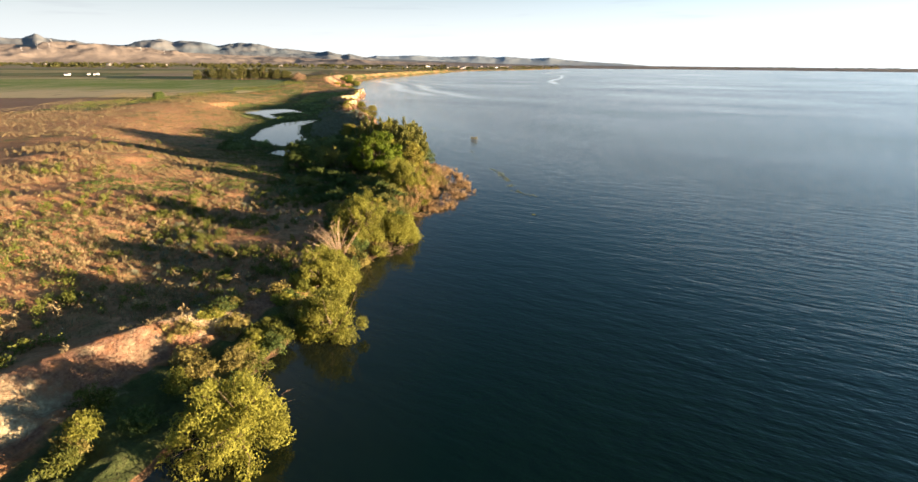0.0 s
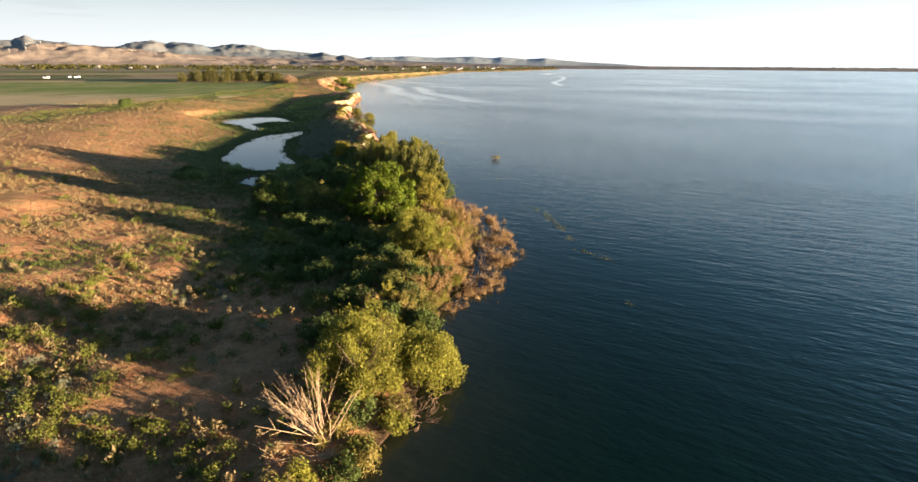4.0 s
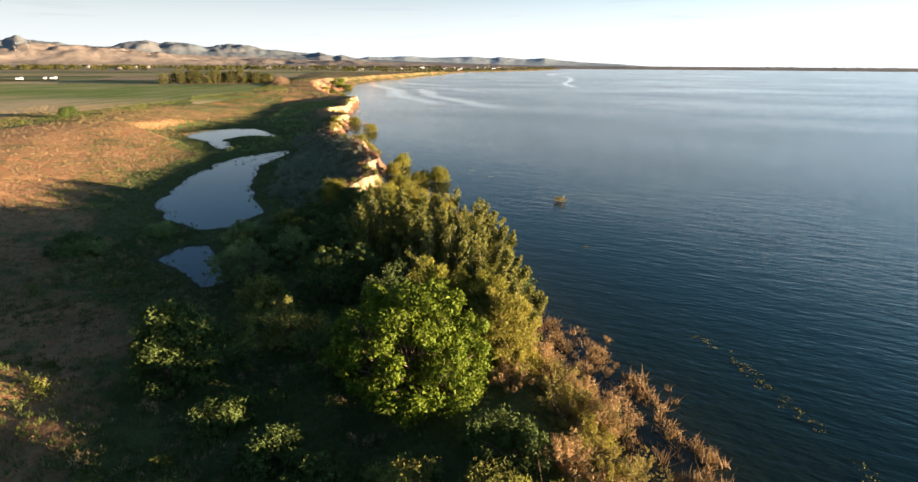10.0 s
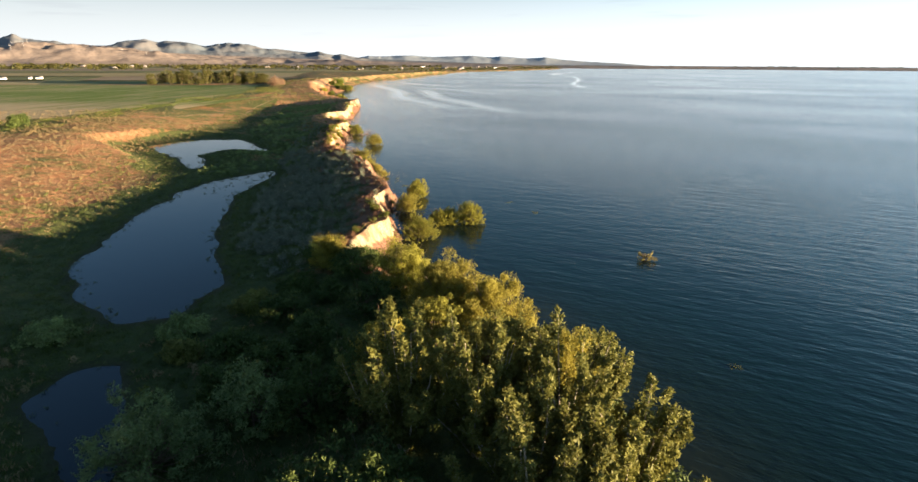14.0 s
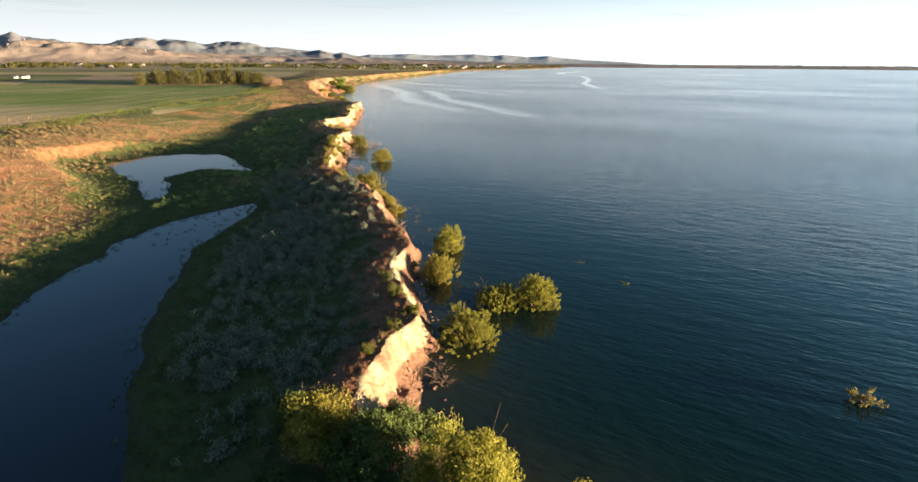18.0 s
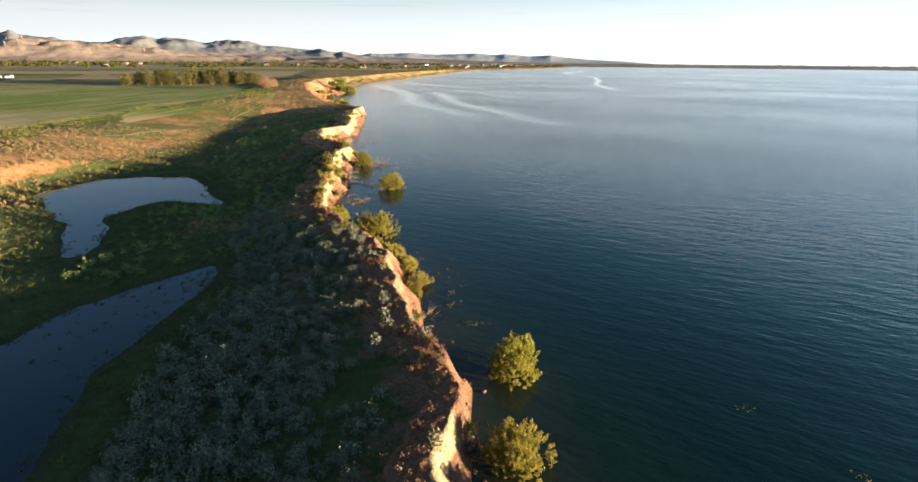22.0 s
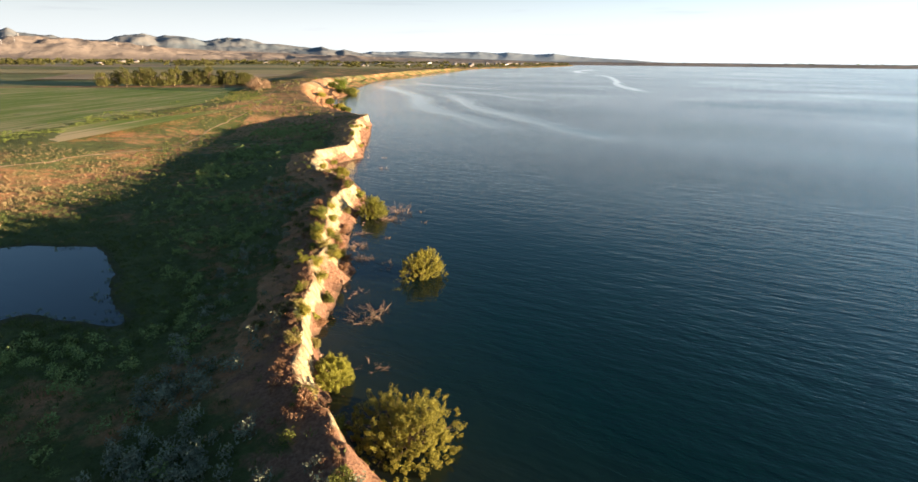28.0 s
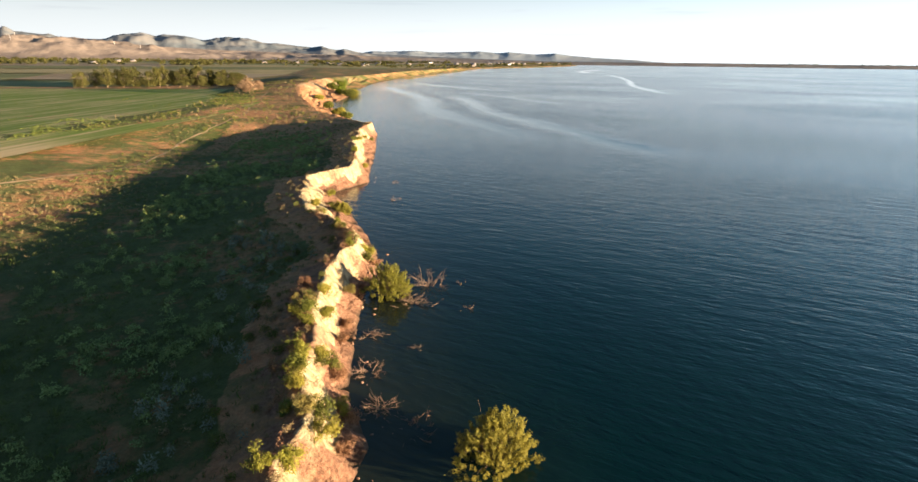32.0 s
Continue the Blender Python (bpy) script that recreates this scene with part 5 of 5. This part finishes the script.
stem_fan(-2.6, 57.6, 44, 4.2, 2.4, 1.6, 0.85, "upright fan of bare dead willow stems beside the lake", 1)
stem_fan(-2.2, 56.6, 26, 4.4, 3.2, 0.1, 0.24, "bleached dead stems lying flat over the bank", 2)
stem_fan(16.9, 173.9, 26, 2.9, 0.6, 2.6, 0.5, "bare upright twigs above the bush in the lake", 3)
for i, (x, y, s, c, r_) in enumerate([(7.2, 182.6, 1.3, 34, 0.9), (12.4, 176.2, 1.7, 40, 1.2), (0.3, 244.0, 1.4, 30, 0.4), (1.9, 245.0, 1.6, 18, 0.5), (4.8, 275.0, 1.7, 34, 0.6), (7.0, 278.9, 2.0, 22, 1.0),
                                    (0.9, 259.3, 1.3, 44, 0.4), (0.3, 263.8, 1.3, 36, 0.5), (3.0, 256.6, 1.4, 16, 0.3), (0.5, 269.2, 1.2, 22, 0.5), (6.3, 201.2, 1.2, 26, 0.5), (5.8, 162.5, 1.0, 30, 0.6), (6.0, 164.4, 0.9, 24, 0.5),
                                    (0.8, 235.4, 1.1, 14, 0.5), (-7.4, 31.5, 2.0, 20, 0.4), (3.4, 59.6, 1.5, 26, 0.5), (4.8, 61.8, 1.4, 20, 0.5), (8.2, 76.0, 1.4, 14, 0.3), (18.3, 107.0, 0.9, 9, 0.4), (17, 111, 0.9, 9, 0.4),
                                    (10.3, 278.7, 0.6, 12, 0.7), (9.6, 272.8, 0.6, 12, 0.7), (4.2, 266.5, 0.6, 10, 0.7), (7.5, 327.2, 0.9, 12, 0.6), (6.3, 314.2, 0.9, 12, 0.6), (0.6, 250.0, 1.0, 16, 0.4), (2.6, 283, 1.0, 14, 0.5)]):
    snag(x, y, s, c, PILE, rise=r_, seed=10 + i)


# ---- stones at the cliff's foot ----
def stone_mesh(seed):
    r = np.random.default_rng(seed)
    bm = bmesh.new()
    bmesh.ops.create_icosphere(bm, subdivisions=2, radius=1.0)
    cut = [(r.normal(0, 1, 3), r.uniform(0.55, 0.85)) for _ in range(7)]
    for v in bm.verts:
        for nrm, at in cut:
            nn = Vector(nrm).normalized()
            over = v.co.dot(nn) - at
            if over > 0:
                v.co -= nn * over
        v.co.z *= 0.7
    me = bpy.data.meshes.new("stone")
    bm.to_mesh(me)
    bm.free()
    me.materials.append(STONE)
    return me


STONE = plain("clay_stone", (0.20, 0.115, 0.07), 0.95, 0.35, 5.0)
stones = [stone_mesh(s) for s in range(6)]
for i in range(240):
    y = rng.choice([rng.uniform(157, 200), rng.uniform(226, 292), rng.uniform(318, 332)], p=[0.5, 0.42, 0.08])
    run_, _ = edge_of(np.array([y]))
    x = float(shore_x(y)) - rng.uniform(-0.5, 0.45) * float(run_[0])
    ob = new("stone", stones[i % 6])
    ob.matrix_world = pose(x, y, max(ground_at(x, y), -0.12) + 0.03, *rng.uniform(0, 360, 3)) @ Matrix.Scale(rng.uniform(0.08, 0.26), 4)
    tagged(ob, "tan clay clod fallen from the cliff to the waterline", "stone", "fallen clods")

# ---- farmland ----
def field_material(name, a, b, angle, period=5.0, mix=0.5, bare_edge=False):
    k = Mat(name, 0.95, 0.1)
    rot = k.n("VectorRotate")
    rot.rotation_type = "Z_AXIS"
    rot.inputs["Angle"].default_value = radians(angle)
    k.link(k.place(), rot.inputs["Vector"])
    v = k.n("VectorMath")
    v.operation = "MULTIPLY"
    v.inputs[1].default_value = (1.0 / period, 0.012, 0)
    k.link(rot.outputs[0], v.inputs[0])
    rows = k.noise(1.0, 4.0, 0.7, v.outputs[0])
    f = k.math("ADD", k.math("MULTIPLY", rows, mix), k.math("MULTIPLY", k.noise(0.012, 4.0), 1 - mix))
    if bare_edge:
        pos = k.n("SeparateXYZ")
        k.link(k.place(), pos.inputs[0])
        f = k.math("ADD", f, k.ramp(k.math("DIVIDE", pos.outputs[1], 600.0), (0.52, 0.17), (0.64, 0.06), (0.74, 0.0)))
        f = k.math("SUBTRACT", f, 0.06)
    k.color(k.mix(k.ramp(f, (0.42, 0.0), (0.58, 1.0)), a, b))
    k.bump(k.noise(1.5, 3.0), 0.6, 0.2)
    return k.m


CROP = field_material("green_crop", (0.15, 0.2, 0.032), (0.5, 0.37, 0.19), 14, 3.0, 0.6, True)
CROP_DARK = field_material("dark_crop", (0.13, 0.14, 0.045), (0.24, 0.215, 0.09), 80, 9)
STUBBLE = field_material("stubble", (0.26, 0.18, 0.10), (0.36, 0.27, 0.16), 75, 12)
PLOUGH = field_material("ploughed_soil", (0.17, 0.095, 0.06), (0.24, 0.15, 0.095), 80, 4)
PASTURE = field_material("pasture", (0.26, 0.21, 0.085), (0.42, 0.32, 0.15), 85, 14)
FIELD_Z = 4.62


def field(name, points, mat, label, z=FIELD_Z):
    bm = bmesh.new()
    top = [bm.verts.new((x, y, z)) for x, y in points]
    cx, cy = sum(q[0] for q in points) / len(points), sum(q[1] for q in points) / len(points)
    low = [bm.verts.new((x + 25 * (x - cx) / math.hypot(x - cx, y - cy), y + 25 * (y - cy) / math.hypot(x - cx, y - cy), z - 0.6)) for x, y in points]
    bm.faces.new(top)
    for i in range(len(points)):
        j = (i + 1) % len(points)
        bm.faces.new([top[i], low[i], low[j], top[j]])
    bmesh.ops.recalc_face_normals(bm, faces=bm.faces[:])
    me = bpy.data.meshes.new(name)
    bm.to_mesh(me)
    bm.free()
    me.materials.append(mat)
    tagged(new(name, me), label, "field", kind="structure")


field("crop_field", [(-100, 296), (-90, 318), (-83, 345), (-78, 380), (-70, 412), (-62, 440), (-59, 470), (-59, 520), (-62, 556), (-150, 566), (-420, 585), (-420, 300), (-140, 292)], CROP, "young green crop in faint rows on tan soil")
field("ploughed_field", [(-108, 236), (-112, 284), (-420, 290), (-420, 200), (-150, 190), (-122, 205)], PLOUGH, "bare brown ploughed field")
BANDS = [(600, 690, CROP_DARK, "dark green crop strip"), (694, 860, STUBBLE, "tan stubble field"), (866, 1080, PASTURE, "olive pasture"), (1086, 1300, CROP_DARK, "dark green crop strip"),
         (1310, 1640, PASTURE, "olive pasture"), (1650, 1950, CROP_DARK, "dark green crop strip"), (1960, 2350, STUBBLE, "tan stubble field"), (2360, 2900, PASTURE, "olive pasture")]
for y0, y1, m, label in BANDS:
    cut = -160 - 0.12 * y0
    r0, r1 = (float(shore_x(v)) - (115 if v < 900 else 130) for v in (y0, y1))
    field("far_field", [(cut, y0 - 20), (r0, y0), (r1, y1), (cut * 1.2, y1 + 10)], m, label)
    alt = BANDS[(BANDS.index((y0, y1, m, label)) + 2) % len(BANDS)]
    field("far_field", [(-0.95 * y1 - 150, y0 - 60), (cut - 4, y0 - 22), (cut * 1.2 - 4, y1 + 8), (-0.95 * y1 - 150, y1 - 30)], alt[2], alt[3], FIELD_Z + 0.05)

# ---- worn trails ----
def trail(points, width, label):
    """A thin worn strip that follows the ground."""
    p = np.array(points, float)
    along = np.concatenate([[0], np.cumsum(np.hypot(*np.diff(p, axis=0).T))])
    t = np.arange(0, along[-1], 1.2)
    x, y = np.interp(t, along, p[:, 0]), np.interp(t, along, p[:, 1])
    x, y = x + 0.8 * fbm(t, 0 * t, 9.0, 3, 95), y + 0.8 * fbm(t, 0 * t + 7, 9.0, 3, 96)
    dx, dy = np.gradient(x), np.gradient(y)
    n = np.hypot(dx, dy)
    cols = []
    for k, drop in ((-1, 0.02), (-0.5, 0.025), (0, 0.03), (0.5, 0.025), (1, 0.02)):
        w = k * width * (0.5 + 0.2 * fbm(t, 0 * t + k, 4.0, 2, 97))
        px, py = x - dy / n * w, y + dx / n * w
        cols.append(np.stack([px, py, ground_z(px, py) + drop], -1))
    me = mesh_of("trail", np.stack(cols, 1).reshape(-1, 3), lattice(5, len(t)), TRAIL, True)
    tagged(new("trail", me), label, "path", kind="structure")


TRAIL = plain("worn_earth", (0.30, 0.2, 0.115), 0.95, 0.4, 0.8)
trail([(-75, 292), (-57.6, 314), (-55.5, 322.6), (-50.6, 330.8), (-45, 339), (-43.4, 348), (-43, 379), (-38, 410), (-36.4, 434), (-40.3, 466), (-41, 520)], 0.55, "narrow worn dirt trail through the dry grass")

# ---- trees and houses of the plain ----
def far_tree(name, x, y, w, h, mat, label, seed, group, z=None, ll=0.28):
    return tree(name, x, y, w, h, mat, label, clumps=52, per=75, clump=0.16 * w + 0.3, ll=ll, lw=ll * 0.55, base=0.5, trunk=0.25, fork=h * 0.2, seed=seed, z=z, group=group, lobes=3, dome=False)


kinds_far = [far_tree("windbreak_tree", -150, 578, 9, 10.5, WINDBREAK, "tall windbreak tree at the field's end", 600, "windbreak"),
             far_tree("windbreak_tree", -138, 581, 9, 12.5, WINDBREAK, "tall windbreak tree at the field's end", 601, "windbreak"),
             far_tree("windbreak_tree", -130, 583, 9, 12, WINDBREAK, "tall windbreak tree at the field's end", 602, "windbreak"),
             far_tree("windbreak_tree", -123, 584, 8, 11.5, WINDBREAK, "tall windbreak tree at the field's end", 603, "windbreak"),
             far_tree("windbreak_tree", -112, 587, 7, 12, WINDBREAK, "tall windbreak tree at the field's end", 604, "windbreak")]
for i, x in enumerate([-145, -134, -127, -118, -109, -105, -101.5, -98, -94, -91, -87.5, -84, -80, -77, -74, -71, -68, -65]):
    src = kinds_far[(2, 3, 2, 0, 3, 4, 2, 4, 3, 4, 0, 4, 3, 4, 0, 4, 4, 0)[i]]
    c = copy_thing(src, pose(x, 588 + 0.12 * (x + 110) + (i % 3) * 2, ground_at(x, 590), 0, 0, i * 67))
    c.scale = (1.0 + 0.06 * (i % 4),) * 2 + (0.84 + 0.07 * (i % 5) - (0.16 if i > 11 else 0),)
far_tree("budding_tree", -51, 516, 8, 7.0, PINKTREE, "pinkish budding tree at the corner of the field", 610, "")
far_tree("budding_tree", -46, 530, 5, 4, PINKTREE, "pinkish budding tree at the corner of the field", 611, "")
far_tree("broadleaf_tree", -5.5, 574, 9.5, 10.5, BRIGHT, "round green tree at the foot of the sandy bluff", 612, "", z=0.2)
for i, (x, y, w, h) in enumerate([(0, 566, 6, 4), (3, 580, 6, 3), (-12, 590, 5, 4), (-16, 520, 4, 2.5), (-9, 470, 4, 2.2), (-5, 452, 4, 2.0), (-2, 436, 4, 2.0)]):
    far_tree("shore_bush", x, y, w, h, WILLOW_GOLD if i % 2 else GREENBUSH, "yellow-green bush below the far bluff", 620 + i, "bushes below the bluff", z=max(ground_at(x, y), 0), ll=0.3)
lone = far_tree("lone_tree", -89, 271, 4.0, 3.6, DARKLEAF, "single dark bushy tree at the field's edge", 640, "", ll=0.22)

rng = np.random.default_rng(77)
blob = []
for _ in range(4):
    lv, lf, _cc = crown_of(rng, 9, 8, 0.3, 9, 8, 1.7, 1.3, 0.8, 0.2, 3)
    blob.append((lv, lf, np.zeros(len(lf), np.int32)))


def belt(name, spots, mats, label):
    spots = np.array(spots)
    spots = np.stack([spots[:, 0], spots[:, 1], ground_z(spots[:, 0], spots[:, 1]), spots[:, 2]], -1)
    scatter_mesh(name, blob, spots, rng, mats, label, "trees")


rows = []
for yb, x0, x1, n in ((1500, -1000, 40, 60), (1800, -1300, 60, 90), (2100, -1500, 180, 130), (2350, -1700, 300, 150), (2550, -1900, 420, 170)):
    for c in range(n // 3):
        cx = rng.uniform(x0, x1)
        for _ in range(rng.integers(2, 10)):
            rows.append((cx + rng.normal(0, 22), yb + rng.normal(0, 25), rng.uniform(0.7, 1.6)))
belt("far_trees", rows, [WINDBREAK], "dark tree belts between the fields and the hills")
rows = []
for _ in range(420):
    yy = rng.uniform(1300, 3300)
    rows.append((float(shore_x(yy)) - rng.uniform(20, 260), yy, rng.uniform(0.4, 1.1)))
belt("far_trees", rows, [WINDBREAK], "trees among the houses near the far shore")


def house(x, y, w, d, h, turn, wall, roof, label, name="house"):
    t = thing(name, x, y, ground_at(x, y), label, "building", "houses on the plain", turn)
    v = np.array([(-w / 2, -d / 2, -1), (w / 2, -d / 2, -1), (w / 2, d / 2, -1), (-w / 2, d / 2, -1), (-w / 2, -d / 2, h), (w / 2, -d / 2, h), (w / 2, d / 2, h), (-w / 2, d / 2, h),
                  (-w / 2, 0, h + d * 0.28), (w / 2, 0, h + d * 0.28)])
    bm = bmesh.new()
    vs = [bm.verts.new(p) for p in v]
    for f in ((0, 1, 5, 4), (2, 3, 7, 6), (1, 2, 6, 9, 5), (3, 0, 4, 8, 7)):
        bm.faces.new([vs[i] for i in f])
    me = bpy.data.meshes.new("wall")
    bm.to_mesh(me)
    bm.free()
    me.materials.append(wall)
    part("wall", me, t)
    k, o = 0.28 * 0.5, 0.5
    top = h + d * 0.28 + 0.15
    for side in (-1, 1):
        e = np.array([(-w / 2 - o, side * (d / 2 + o), h - k), (w / 2 + o, side * (d / 2 + o), h - k), (w / 2 + o, 0, top), (-w / 2 - o, 0, top)])
        rv = np.concatenate([e, e + (0, 0, 0.2)])
        rf = np.array([(0, 1, 2, 3), (4, 5, 6, 7), (0, 1, 5, 4), (1, 2, 6, 5), (2, 3, 7, 6), (3, 0, 4, 7)])
        part("roof", mesh_of("roof", rv, rf, roof), t)
    for i in range(max(1, int(w // 5))):
        wx0 = -w / 2 + (i + 0.5) * w / max(1, int(w // 5))
        part("window", mesh_of("window", [(wx0 - 0.6, -d / 2 - 0.05, 1), (wx0 + 0.6, -d / 2 - 0.05, 1), (wx0 + 0.6, -d / 2 - 0.05, 2.2), (wx0 - 0.6, -d / 2 - 0.05, 2.2)], [(0, 1, 2, 3)], DARKGLASS), t)
    return t


DARKGLASS = plain("window_glass", (0.03, 0.035, 0.04), 0.15, 0.1)
TANWALL = plain("tan_wall", (0.2, 0.16, 0.13), 0.8, 0.1)
for x, y, w, d in ((-330, 722, 5.5, 3.5), (-317, 745, 3, 3), (-309, 745, 5.5, 3.5)):
    house(x, y, w, d, 1.5, 8, WHITE, ROOF, "long white farm shed in the open fields", "farm_shed")
for i in range(44):
    yy = rng.uniform(1500, 2650)
    xx = rng.uniform(-0.55 * yy, float(shore_x(yy)) - 60) if i % 2 else float(shore_x(yy)) - rng.uniform(140, 420)
    house(xx, yy, rng.uniform(9, 20), rng.uniform(7, 11), rng.uniform(2.6, 4.2), rng.uniform(-30, 30), (TANWALL, WHITE)[i % 11 == 1], ROOF, "pale distant house among trees")


TOWER = plain('tower_paint', (0.38, 0.36, 0.35), 0.6, 0.05)


def turbine(x, y, h, turn):
    z = ground_under(x, y)
    t = thing("wind_turbine", x, y, z - 2, "slender white wind turbine on the hills", "wind turbine", "wind turbines")
    part("tower", mesh_of("tower", *tube([(0, 0, 0), (0, 0, h / 2), (0, 0, h)], [0.6, 0.5, 0.35], 8), TOWER), t)
    part("nacelle", mesh_of("nacelle", *tube([(0, 4, h + 1), (0, 0, h + 1.2), (0, -4, h + 1)], [0.5, 0.6, 0.45], 8), TOWER), t)
    for k in range(3):
        a = radians(turn + 120 * k)
        c, s = math.sin(a), math.cos(a)
        part("blade", mesh_of("blade", *tube([(0, -4.5, h + 1), (c * h * 0.2, -4.5, h + 1 + s * h * 0.2), (c * h * 0.5, -4.5, h + 1 + s * h * 0.5)], [0.25, 0.35, 0.1], 5), TOWER), t)


bpy.context.view_layer.update()
deps = bpy.context.evaluated_depsgraph_get()


def ground_under(x, y):
    hit, place, *_ = scene.ray_cast(deps, (x, y, 900), (0, 0, -1))
    return place.z if hit else 20.0


for i, (x, y, h) in enumerate([(-1452, 2963, 28), (-1390, 2960, 26), (-1367, 2780, 30), (-1420, 2760, 30), (-1338, 2820, 28), (-904, 2949, 24), (-1010, 2960, 24)]):
    turbine(x, y, h * 0.6, 17 + 31 * i)

# ---- the low far shore across the lake ----
a = np.radians(np.linspace(19.5, 75, 260))
r = np.array([4150.0, 4165.0, 4260.0, 4400.0])
hz = np.array([-1.0, 3.0, 6.0, 6.0])
wob = 1 + 0.25 * fbm(np.degrees(a), 0 * a, 2.0, 3, 91)
fx = np.sin(a)[None, :] * r[:, None]
fy = np.cos(a)[None, :] * r[:, None] + 88
me = mesh_of("far_shore", np.stack([fx, fy, hz[:, None] * wob[None, :] + 0 * fx], -1).reshape(-1, 3), lattice(260, 4), hill_material("far_shore_grass", (0.10, 0.10, 0.06), (0.2, 0.16, 0.1), 0.01), True)
tagged(new("far_shore", me), "low dark shore on the other side of the lake", "shore", kind="structure")
ang = np.radians(rng.uniform(19.5, 70, 500))
keep = fbm(np.degrees(ang), 0 * ang, 3.0, 3, 92) > -0.05
ang = ang[keep]
sp = np.stack([np.sin(ang) * 4270, np.cos(ang) * 4270 + 88, 0 * ang + 5, rng.uniform(0.5, 1.2, len(ang))], -1)
scatter_mesh("far_shore_trees", blob, sp, rng, [DARKLEAF], "dark trees along the low far shore", "trees")
